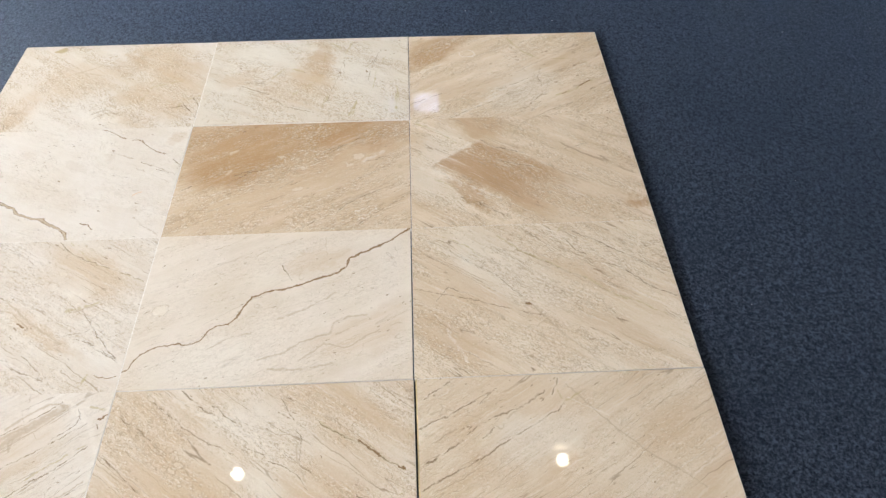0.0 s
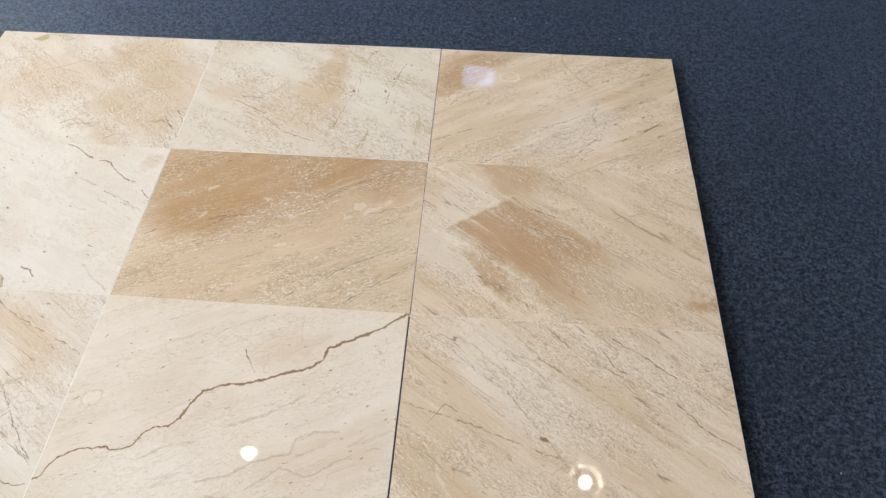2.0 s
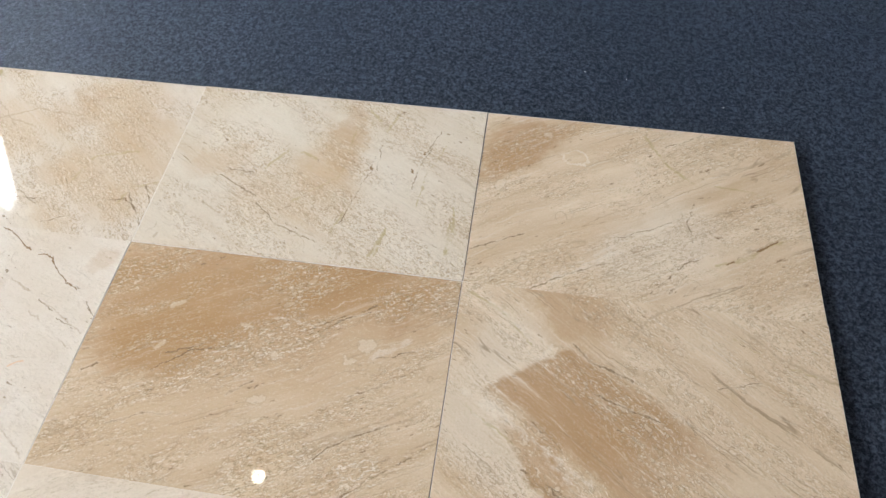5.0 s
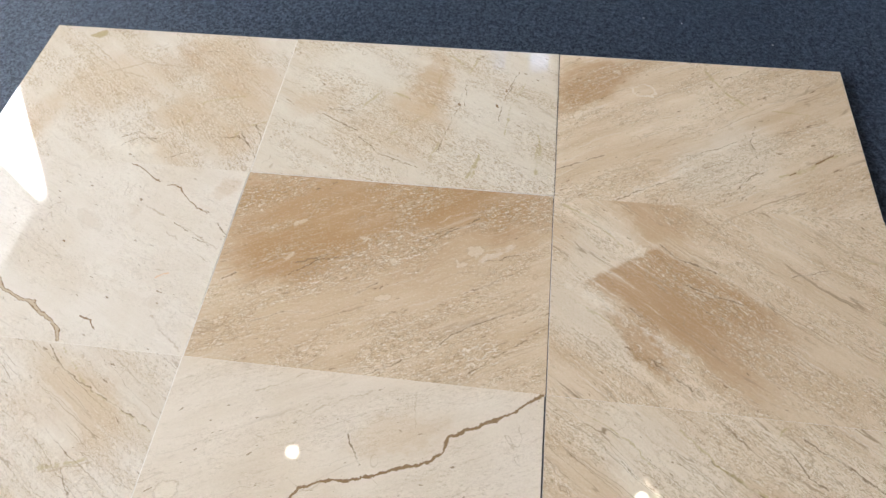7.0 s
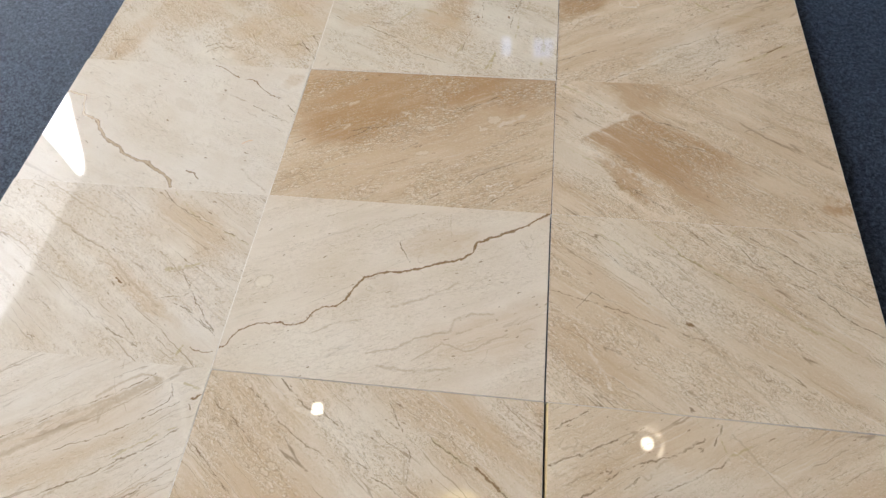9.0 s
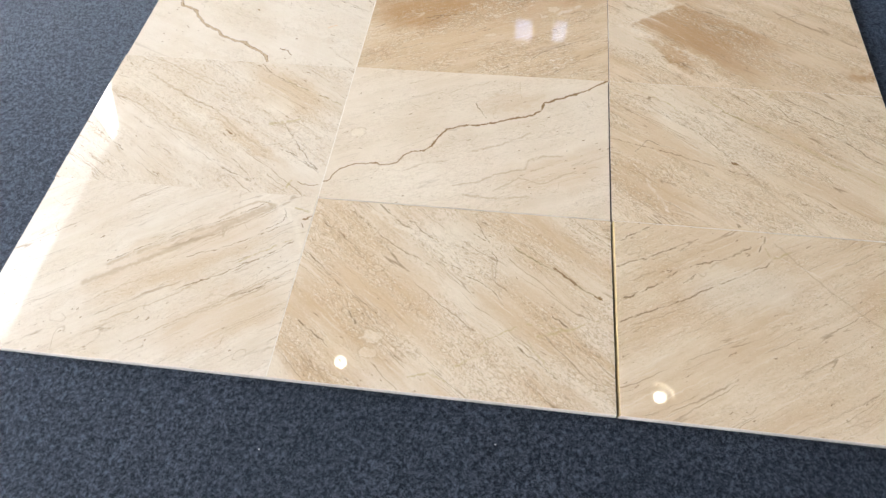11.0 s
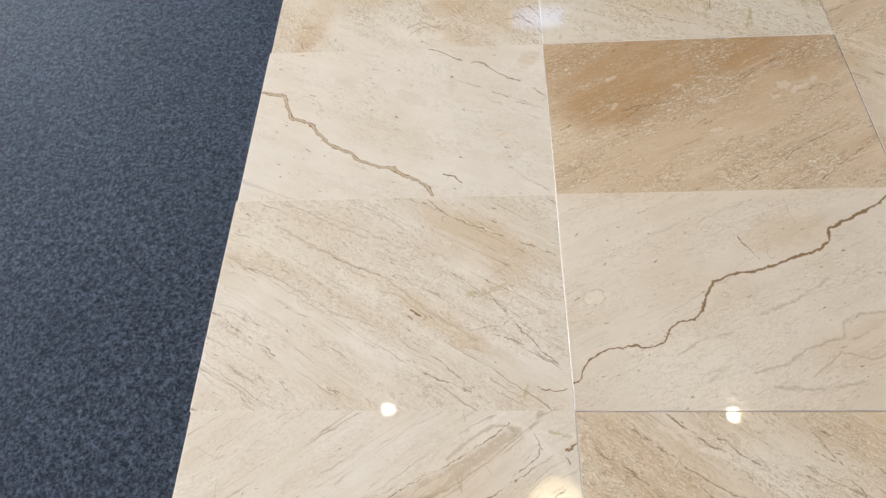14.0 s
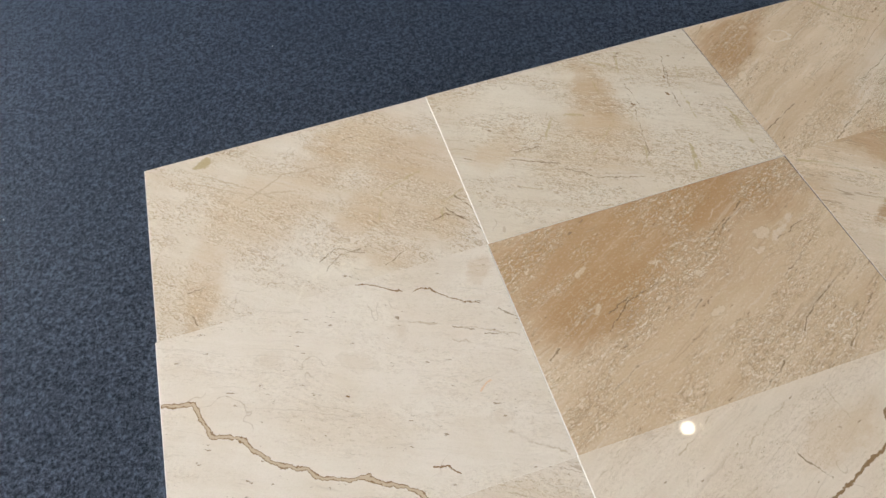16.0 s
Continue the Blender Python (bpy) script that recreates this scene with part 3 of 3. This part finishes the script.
        ('thin', 1.8, (373, 234), (431, 260), (507, 301), (565, 337)),
        ('thin', 2, (495, 149), (539, 177), (574, 207), (620, 233)),
        ('soft', 5, (343, 45), (409, 90), (477, 136)),
        ('white', 11, (515, 383), (551, 357), (577, 324), (600, 283)),
        ('white', 5, (502, 391), (533, 373), (562, 371)),
        ('olive', 5, (562, 373), (595, 366)),
    ])

build_tile(0, 1, 'beige polished marble tile with slanting grey-tan streaks',
    dict(angle=-31, contrast=0.8, bias=-0.1, flecks=0.8, lines=0.8, seed=4, tone=(0.72, 0.638, 0.53), shift=(-0.002, 0, 0), turn=-0.0),
    veins=[
        ('soft', 4, (99, 402), (182, 353), (261, 317)),
        ('soft', 6, (85, 348), (186, 290), (300, 235), (371, 175), (456, 119)),
        ('thin', 2, (0, 176), (84, 119), (122, 92)),
        ('olive', 5, (397, 395), (462, 336), (544, 300), (596, 277)),
        ('thin', 2, (349, 172), (362, 160)),
        ('thin', 2, (480, 206), (534, 132), (587, 79)),
        ('thin', 2, (378, 97), (450, 37)),
        ('soft', 4, (453, 199), (498, 210), (526, 218)),
        ('crack', 1.4, (553, 38), (579, 32), (599, 36)),
        ('olive', 6, (526, 14), (538, 34)),
        ('thin', 2, (489, 130), (552, 100), (595, 71)),
        ('white', 3, (416, 377), (430, 384), (443, 372), (427, 365), (416, 377)),
        ('white', 10, (438, 256), (473, 233)),
        ('white', 8, (263, 237), (286, 217)),
    ],
    patches=[
        ('tan', 459, 295, 135, 79, -34),
        ('pale', 447, 251, 47, 34, -34),
        ('tan', 363, 185, 195, 26, -32),
        ('pale', 263, 227, 63, 29, -29),
        ('pale', 58, 328, 147, 53, -28),
    ],
    hairs=[
        ('soft', 4, (90, 399), (180, 365), (247, 338), (332, 294)),
        ('thin', 2.5, (200, 279), (253, 255), (315, 230)),
        ('soft', 4, (101, 323), (200, 285)),
        ('crack', 3, (347, 172), (362, 161)),
        ('soft', 4, (13, 283), (115, 229), (222, 163), (272, 147)),
        ('soft', 7, (29, 144), (106, 97), (138, 73)),
        ('thin', 3, (370, 62), (416, 43), (447, 28)),
        ('thin', 2.4, (370, 398), (413, 359), (454, 340), (515, 315), (597, 278)),
        ('olive', 8, (443, 203), (482, 211), (511, 220)),
        ('thin', 1.6, (443, 135), (499, 147), (537, 165)),
        ('thin', 2, (508, 119), (561, 90), (595, 66)),
        ('white', 16, (389, 268), (463, 235)),
        ('white', 20, (255, 126), (282, 82)),
        ('olive', 7, (538, 41), (531, 25)),
    ])

build_tile(0, 2, 'cream polished marble tile crossed by a brown cracked vein',
    dict(angle=-24, contrast=0.4, bias=-0.28, flecks=0.45, lines=0.25, seed=7, tone=(0.72, 0.638, 0.53), shift=(0.0005, 0, 0.0002), turn=0.0),
    veins=[
        ('crack', 6.5, (3, 283), (52, 271), (66, 233), (77, 208), (107, 196), (127, 180), (134, 166), (168, 134), (212, 109), (222, 95), (270, 73), (296, 73), (291, 72), (319, 54), (349, 37), (366, 22), (375, 6)),
        ('thin', 2, (525, 304), (563, 292)),
        ('white', 4, (543, 34), (604, 4)),
        ('soft', 3, (500, 264), (594, 216)),
    ],
    patches=[
        ('pale', 374, 340, 49, 34, -23),
        ('tan', 576, 361, 28, 37, -18),
    ],
    hairs=[
        ('crack', 1.7, (356, 399), (394, 382), (429, 357)),
        ('crack', 2.0, (448, 353), (479, 351), (495, 330)),
        ('crack', 1.4, (498, 329), (527, 305), (553, 291)),
        ('thin', 2.4, (578, 273), (604, 247)),
        ('thin', 2.4, (494, 268), (527, 246)),
        ('thin', 2, (543, 235), (574, 224)),
        ('soft', 4, (486, 243), (585, 186)),
        ('soft', 4, (405, 310), (472, 279)),
        ('crack', 2.4, (397, 54), (421, 44), (430, 32)),
        ('soft', 5, (520, 67), (555, 37), (596, 6)),
        ('white', 4, (542, 28), (599, 2)),
        ('rust', 4, (501, 143), (513, 151), (521, 156)),
        ('crack', 3, (293, 203), (295, 202)),
    ],
    shells=[
        ('tan', 183, 304, 24, 15, 173),
        ('tan', 327, 255, 35, 15, 149),
        ('tan', 410, 289, 13, 19, 162),
        ('tan', 512, 95, 20, 13, 156),
        ('tan', 425, 127, 8, 8, 166),
    ])

build_tile(0, 3, 'mottled cream polished marble tile with a chipped brown edge',
    dict(angle=-38, contrast=0.7, bias=-0.08, flecks=1.4, lines=0.15, seed=10, tone=(0.71, 0.63, 0.52), shift=(0.0035, 0, 0), turn=-0.07),
    veins=[
        ('olive', 6, (429, 123), (447, 184), (530, 209)),
        ('thin', 2, (524, 84), (552, 94), (583, 74)),
        ('white', 6, (232, -14), (305, 79), (373, 101)),
        ('olive', 6, (538, 77), (557, 119), (601, 139)),
        ('soft', 4, (181, 249), (273, 295), (372, 285)),
        ('thin', 2, (297, 61), (335, 86), (382, 57)),
        ('thin', 2, (521, 87), (568, 91), (590, 56)),
        ('soft', 4, (110, 353), (183, 296), (243, 244)),
    ],
    patches=[
        ('stain', 87, 48, 70, 33, 72),
        ('stain', 499, 250, 80, 54, 14),
        ('tan', 450, 339, 133, 66, 9),
        ('pale', 348, 67, 90, 42, -38),
        ('tan', 554, 86, 42, 54, 17),
        ('stain', 356, 312, 69, 51, 49),
        ('tan', 386, 136, 62, 55, 29),
        ('tan', 94, 94, 104, 48, 90),
        ('pale', 344, 32, 72, 60, -19),
        ('tan', 503, 180, 139, 147, -2),
        ('tan', 207, 228, 128, 99, 6),
        ('tan', 421, 43, 84, 37, -11),
    ],
    hairs=[
        ('thin', 2.4, (309, 41), (341, 68), (390, 69)),
        ('thin', 3, (543, 121), (567, 91), (605, 37)),
        ('thin', 3, (580, 130), (616, 67)),
        ('thin', 2.4, (414, 19), (463, 41)),
        ('thin', 3, (62, 81), (92, 82)),
        ('thin', 3, (62, 33), (75, 11)),
        ('white', 26, (292, 37), (377, 39)),
        ('soft', 5, (85, 338), (191, 270), (288, 242)),
        ('thin', 2.5, (402, 342), (439, 345)),
    ],
    shells=[
        ('olive', 122, 381, 20, 12, -162),
    ])

build_tile(1, 0, 'tan polished marble tile with a dark slanting vein',
    dict(angle=-36, contrast=1.2, bias=0.04, flecks=1.1, lines=0.9, seed=8, tone=(0.705, 0.6, 0.465), shift=(0, 0, 0.0007), turn=0.0),
    veins=[
        ('thin', 2, (342, 381), (392, 286), (394, 234)),
        ('thin', 2, (81, 377), (188, 299), (258, 265)),
        ('olive', 4, (373, 106), (455, 156), (532, 150), (587, 177)),
        ('olive', 4, (460, 120), (490, 81), (519, 52)),
        ('thin', 2, (10, 271), (97, 197), (176, 149)),
        ('thin', 2, (21, 349), (67, 321), (96, 298)),
        ('thin', 3, (136, 400), (173, 370), (209, 346)),
        ('white', 10, (149, 374), (184, 346), (210, 334)),
        ('white', 16, (165, 98), (186, 103)),
        ('white', 6, (172, 64), (183, 57)),
        ('white', 4, (17, 174), (33, 161), (51, 175)),
    ],
    patches=[
        ('stain', 105, 95, 150, 105, -34),
        ('tan', 92, 146, 114, 101, -32),
        ('tan', 161, 250, 174, 88, -35),
        ('pale', 326, 309, 151, 92, -40),
        ('tan', 475, 178, 95, 81, -13),
        ('tan', 86, 318, 108, 47, -38),
    ],
    hairs=[
        ('olive', 7, (423, 319), (459, 297), (511, 269), (545, 248), (594, 220)),
        ('thin', 2.5, (413, 323), (459, 297), (511, 269), (545, 248), (594, 220)),
        ('crack', 4, (503, 278), (520, 267), (545, 248)),
        ('crack', 3, (584, 225), (596, 220)),
        ('white', 13, (123, 384), (176, 353), (212, 340), (263, 316)),
        ('thin', 2, (206, 366), (258, 327)),
        ('thin', 2, (277, 280), (323, 258)),
        ('thin', 2, (334, 246), (388, 218), (414, 188)),
        ('soft', 6, (382, 275), (388, 244), (406, 206)),
        ('olive', 6, (479, 132), (542, 156)),
        ('olive', 6, (337, 56), (390, 91)),
        ('olive', 5, (252, 29), (290, 41), (320, 28)),
        ('thin', 2.4, (443, 108), (482, 80), (520, 52)),
        ('thin', 3.4, (501, 178), (531, 157)),
        ('thin', 5, (110, 159), (141, 124)),
        ('thin', 3, (30, 116), (100, 71)),
    ],
    shells=[
        ('pale', 175, 99, 21, 16, -172),
        ('pale', 172, 66, 18, 11, 167),
    ])

build_tile(1, 1, 'cream polished marble tile with a long brown crack vein',
    dict(angle=24, contrast=0.55, bias=-0.18, flecks=0.55, lines=0.25, seed=11, tone=(0.72, 0.618, 0.492), shift=(0, 0, 0.0009), turn=0.03),
    veins=[
        ('crack', 2.4, (-2, 38), (13, 49), (24, 70), (38, 86), (63, 99), (83, 100), (106, 104), (127, 100), (152, 113), (164, 134), (181, 143), (206, 152), (221, 164)),
        ('crack', 4.2, (221, 164), (232, 187), (249, 218), (262, 223), (288, 232), (336, 241), (364, 249), (388, 261), (439, 279), (459, 298), (470, 321), (493, 334), (548, 358), (582, 384), (613, 405)),
        ('thin', 2, (578, 181), (611, 194)),
        ('soft', 5, (370, 53), (424, 93), (469, 80), (540, 123)),
        ('white', 9, (32, 187), (44, 179)),
        ('soft', 6, (282, 61), (333, 71), (366, 94), (423, 116)),
    ],
    patches=[
        ('tan', 498, 110, 115, 70, 22),
        ('tan', 393, 317, 90, 32, 24),
        ('pale', 171, 48, 142, 63, 14),
        ('pale', 39, 185, 21, 17, 8),
    ],
    hairs=[
        ('thin', 2.5, (308, 307), (336, 261)),
        ('soft', 3, (405, 389), (414, 328)),
        ('soft', 7, (307, 155), (357, 175), (388, 190), (441, 221)),
        ('soft', 7, (391, 106), (434, 120), (442, 144), (468, 159), (511, 163)),
        ('soft', 6, (446, 115), (491, 134)),
        ('soft', 5, (171, 93), (219, 117), (265, 126)),
        ('soft', 3, (145, 358), (222, 399)),
        ('soft', 3, (240, 332), (340, 384)),
        ('soft', 9, (310, 37), (379, 31), (440, 41)),
    ],
    shells=[
        ('tan', 290, 202, 25, 20, 180),
        ('tan', 254, 182, 20, 11, -135),
        ('pale', 45, 189, 17, 15, 177),
    ])

build_tile(1, 2, 'dark tan polished marble tile with pale fossil flecks',
    dict(angle=27, contrast=0.9, bias=0.42, flecks=2.0, lines=0.42, seed=14, tone=(0.735, 0.596, 0.435), shift=(0, 0, 0.0008), turn=-0.03),
    veins=[
        ('white', 4, (548, 378), (576, 360)),
        ('thin', 2, (375, 266), (426, 297), (476, 334)),
        ('thin', 2, (496, 239), (573, 267)),
        ('thin', 2, (137, 195), (199, 222)),
        ('thin', 2, (131, 170), (184, 212), (266, 233)),
        ('thin', 2, (356, 267), (416, 299), (478, 331)),
        ('thin', 2, (487, 25), (549, 72), (595, 108)),
    ],
    patches=[
        ('brown', 247, 328, 374, 178, 11),
        ('brown', 473, 384, 169, 92, 15),
        ('brown', 147, 233, 138, 74, -169),
        ('tan', 342, 158, 283, 130, 26),
    ],
    hairs=[
        ('white', 3, (298, 293), (341, 290), (387, 280)),
        ('white', 2.5, (401, 315), (419, 333), (446, 342)),
        ('thin', 3.5, (223, 213), (253, 228)),
        ('thin', 3, (418, 295), (467, 318)),
        ('thin', 2.5, (526, 205), (465, 172)),
        ('thin', 2.5, (534, 136), (474, 105), (430, 71)),
        ('thin', 2.5, (373, 33), (311, -1)),
        ('thin', 3, (21, 153), (41, 167)),
        ('thin', 2.5, (304, 175), (268, 148)),
        ('thin', 2.5, (99, 76), (149, 99), (193, 105)),
        ('white', 14, (486, 239), (541, 278)),
    ],
    shells=[
        ('pale', 476, 259, 15, 10, -172),
        ('pale', 453, 231, 12, 8, -171),
        ('pale', 130, 215, 11, 5, -153),
        ('tan', 240, 112, 7, 8, 153),
        ('pale', 318, 148, 16, 9, -153),
        ('ring', 498, 63, 23, 11, -160),
        ('pale', 268, 267, 13, 4, 171),
        ('pale', 326, 223, 9, 7, -162),
        ('pale', 138, 292, 10, 5, -163),
    ])

build_tile(1, 3, 'pale grey-cream polished marble tile with olive veins',
    dict(angle=-28, contrast=0.9, bias=-0.12, flecks=1.3, lines=0.35, seed=17, tone=(0.69, 0.61, 0.49), shift=(0, 0, 0.0009), turn=0.04),
    veins=[
        ('olive', 8, (575, 154), (583, 94), (574, 49)),
        ('olive', 5, (457, 89), (446, 29)),
        ('thin', 2, (483, 269), (481, 226)),
        ('thin', 2, (405, 253), (402, 219), (370, 88)),
        ('olive', 4, (353, 319), (344, 197), (269, 125)),
        ('olive', 7, (372, 376), (416, 325), (436, 382)),
        ('olive', 7, (195, 200), (235, 255), (289, 234)),
        ('olive', 5, (505, 148), (517, 230), (543, 300)),
        ('thin', 2, (490, 186), (498, 245), (513, 289)),
        ('crack', 2.4, (480, 226), (486, 223)),
        ('crack', 2, (403, 226), (406, 224)),
    ],
    patches=[
        ('tan', 340, 273, 104, 35, 79),
        ('tan', 319, 237, 120, 57, 79),
        ('pale', 127, 280, 103, 102, 15),
        ('tan', 279, 142, 155, 92, 0),
        ('pale', 497, 101, 91, 101, 6),
        ('stain', 338, 282, 95, 29, 77),
        ('tan', 310, 177, 48, 44, 49),
        ('tan', 92, 207, 79, 38, 31),
        ('pale', 428, 205, 63, 64, 20),
    ],
    hairs=[
        ('thin', 2.5, (118, 190), (182, 183)),
        ('thin', 2.5, (111, 172), (196, 130)),
        ('thin', 2.5, (201, 114), (253, 72), (335, 44)),
        ('soft', 4, (92, 108), (141, 83)),
        ('soft', 4, (57, 77), (92, 48)),
        ('olive', 7, (371, 113), (361, 70)),
        ('olive', 8, (457, 89), (438, 27)),
        ('thin', 2, (414, 222), (415, 257), (412, 285)),
        ('thin', 2, (526, 336), (503, 273)),
        ('crack', 5, (482, 230), (484, 227)),
        ('crack', 4, (500, 276), (501, 273)),
        ('crack', 4, (401, 228), (401, 225)),
        ('olive', 7, (576, 119), (574, 54)),
    ])

build_tile(2, 0, 'light tan polished marble tile with fine diagonal veins',
    dict(angle=32, contrast=1.0, bias=0.02, flecks=0.6, lines=0.75, seed=15, tone=(0.71, 0.588, 0.435), shift=(0.0012, 0, 0.0004), turn=-0.12),
    veins=[
        ('thin', 3, (9, 178), (69, 206), (147, 246), (199, 277)),
        ('thin', 3, (5, 220), (60, 250), (130, 304), (213, 336), (264, 370)),
        ('olive', 4, (291, 394), (297, 356), (304, 332)),
        ('soft', 4, (312, 381), (388, 292), (453, 232), (543, 164)),
    ],
    patches=[
        ('tan', 481, 348, 128, 76, -68),
        ('tan', 99, 341, 134, 73, 13),
        ('pale', 250, 275, 122, 68, 14),
    ],
    hairs=[
        ('thin', 3.4, (8, 297), (64, 321), (120, 351)),
        ('thin', 2.5, (16, 359), (73, 395)),
        ('thin', 4, (199, 277), (255, 310), (302, 337)),
        ('soft', 5, (183, 311), (251, 365)),
        ('thin', 6, (282, 358), (295, 393)),
        ('thin', 2.5, (132, 271), (155, 294)),
        ('white', 3, (313, 352), (346, 333), (387, 311)),
        ('olive', 5, (303, 342), (342, 365)),
    ])

build_tile(2, 1, 'cream and tan banded polished marble tile with thin veins',
    dict(angle=-34, contrast=1.1, bias=-0.02, flecks=1.35, lines=1.0, seed=18, tone=(0.71, 0.588, 0.435), shift=(0.001, 0, 0.0005), turn=0.05),
    veins=[
        ('thin', 2, (5, 224), (117, 195), (192, 171), (287, 143)),
        ('olive', 4, (350, 363), (363, 384), (381, 399)),
    ],
    patches=[
        ('stain', 60, 98, 106, 55, -26),
        ('tan', 89, 132, 125, 97, -33),
        ('tan', 116, 201, 187, 68, -25),
        ('tan', 436, 185, 178, 84, -33),
        ('pale', 224, 279, 203, 86, -40),
    ],
    hairs=[
        ('white', 13, (43, 354), (97, 318), (141, 290)),
        ('thin', 2, (41, 365), (97, 329), (139, 295)),
        ('olive', 4, (75, 375), (131, 345), (166, 312)),
        ('olive', 5, (211, 373), (262, 323), (314, 295), (353, 267), (401, 241), (463, 188), (517, 165), (567, 132)),
        ('thin', 2.6, (252, 329), (313, 293), (352, 265), (402, 238)),
        ('thin', 3, (365, 366), (391, 322), (415, 305)),
        ('thin', 3, (398, 376), (467, 335), (513, 301), (558, 268), (587, 241)),
        ('thin', 3.4, (458, 277), (496, 262), (538, 218), (571, 193), (603, 179)),
        ('crack', 5, (256, 176), (264, 173)),
        ('thin', 2, (141, 293), (193, 259), (247, 197)),
        ('soft', 6, (270, 170), (331, 87), (373, 50), (404, 8)),
        ('white', 8, (74, 116), (94, 74), (113, 39)),
        ('thin', 2, (53, 190), (80, 224), (138, 204)),
    ])

build_tile(2, 2, 'tan polished marble tile with a brown wedge-shaped patch',
    dict(angle=-35, contrast=1.2, bias=0.05, flecks=1.2, lines=0.8, seed=21, tone=(0.735, 0.596, 0.435), shift=(0.0005, 0, 0.0006), turn=0.0),
    veins=[
        ('white', 12, (31, 204), (127, 146), (200, 90)),
        ('thin', 3, (125, 98), (193, 71), (232, 33)),
        ('olive', 4, (455, 355), (531, 315), (606, 298)),
        ('soft', 5, (286, 322), (324, 378), (385, 410)),
    ],
    patches=[
        ('tan', 271, 245, 133, 53, -29),
        ('brown', 190, 374, 92, 39, -23),
        ('tan', 222, 360, 118, 57, -15),
        ('pale', 76, 290, 83, 80, -4),
        ('pale', 40, 154, 147, 74, -42),
        ('tan', 450, 132, 151, 176, -27),
        ('brown', 151, 111, 94, 33, -41),
        ('brown', 568, 69, 41, 18, -3),
        ('tan', 330, 100, 220, 90, -33),
        ('stain', 290, 108, 130, 52, -33),
        ('wedge', 256, 180, 150, 80, -33),
    ],
    hairs=[
        ('thin', 5, (196, 311), (228, 282), (289, 258)),
        ('thin', 4, (233, 229), (292, 207), (330, 197)),
        ('olive', 7, (18, 383), (77, 348), (125, 300)),
        ('soft', 8, (455, 389), (522, 330), (614, 294)),
        ('white', 12, (143, 280), (161, 301)),
        ('white', 10, (48, 368), (124, 313)),
        ('thin', 2, (424, 264), (491, 283)),
        ('white', 10, (61, 197), (147, 139), (226, 93)),
        ('thin', 3, (265, 178), (304, 159)),
        ('olive', 6, (34, 183), (110, 134)),
        ('thin', 3, (173, 77), (222, 40)),
    ],
    shells=[
        ('pale', 155, 292, 16, 10, -140),
    ])

build_tile(2, 3, 'tan banded polished marble tile with a dark split vein',
    dict(angle=30, contrast=1.2, bias=0.03, flecks=1.1, lines=0.7, seed=24, tone=(0.735, 0.596, 0.435), shift=(0, 0, 0), turn=-0.05),
    veins=[
        ('white', 9, (132, 20), (275, 121), (400, 191)),
        ('thin', 3, (398, 137), (389, 176), (405, 220)),
        ('thin', 2, (322, 19), (384, 89), (437, 115)),
        ('soft', 4, (475, 309), (545, 340), (599, 377)),
        ('olive', 5, (328, 354), (370, 297), (411, 264)),
    ],
    patches=[
        ('tan', 144, 317, 184, 129, 27),
        ('brown', 70, 325, 132, 82, 28),
        ('tan', 133, 98, 210, 56, 30),
        ('pale', 330, 121, 145, 86, 41),
        ('tan', 568, 350, 52, 65, 43),
        ('tan', 521, 93, 89, 60, 32),
    ],
    hairs=[
        ('olive', 8, (435, 91), (494, 115), (521, 138), (576, 164)),
        ('crack', 4, (508, 131), (524, 140), (546, 154)),
        ('crack', 2.5, (454, 97), (467, 104)),
        ('white', 12, (151, 22), (212, 62), (274, 101)),
        ('thin', 2.4, (116, 3), (191, 46), (249, 72)),
        ('thin', 2, (262, 127), (326, 155), (406, 199)),
        ('soft', 6, (381, 196), (392, 142)),
        ('thin', 2, (356, 355), (391, 370), (439, 400)),
        ('soft', 8, (444, 290), (507, 320), (591, 369)),
        ('olive', 7, (319, 378), (357, 311), (398, 277)),
        ('olive', 5, (449, 269), (516, 262), (560, 238)),
        ('thin', 2.4, (-8, 61), (96, 113)),
        ('soft', 8, (102, 68), (207, 113)),
        ('thin', 2.4, (352, 23), (382, 63)),
    ],
    shells=[
        ('ring', 186, 299, 24, 17, -172),
        ('pale', 129, 359, 11, 10, 158),
        ('pale', 40, 221, 11, 15, -170),
    ])
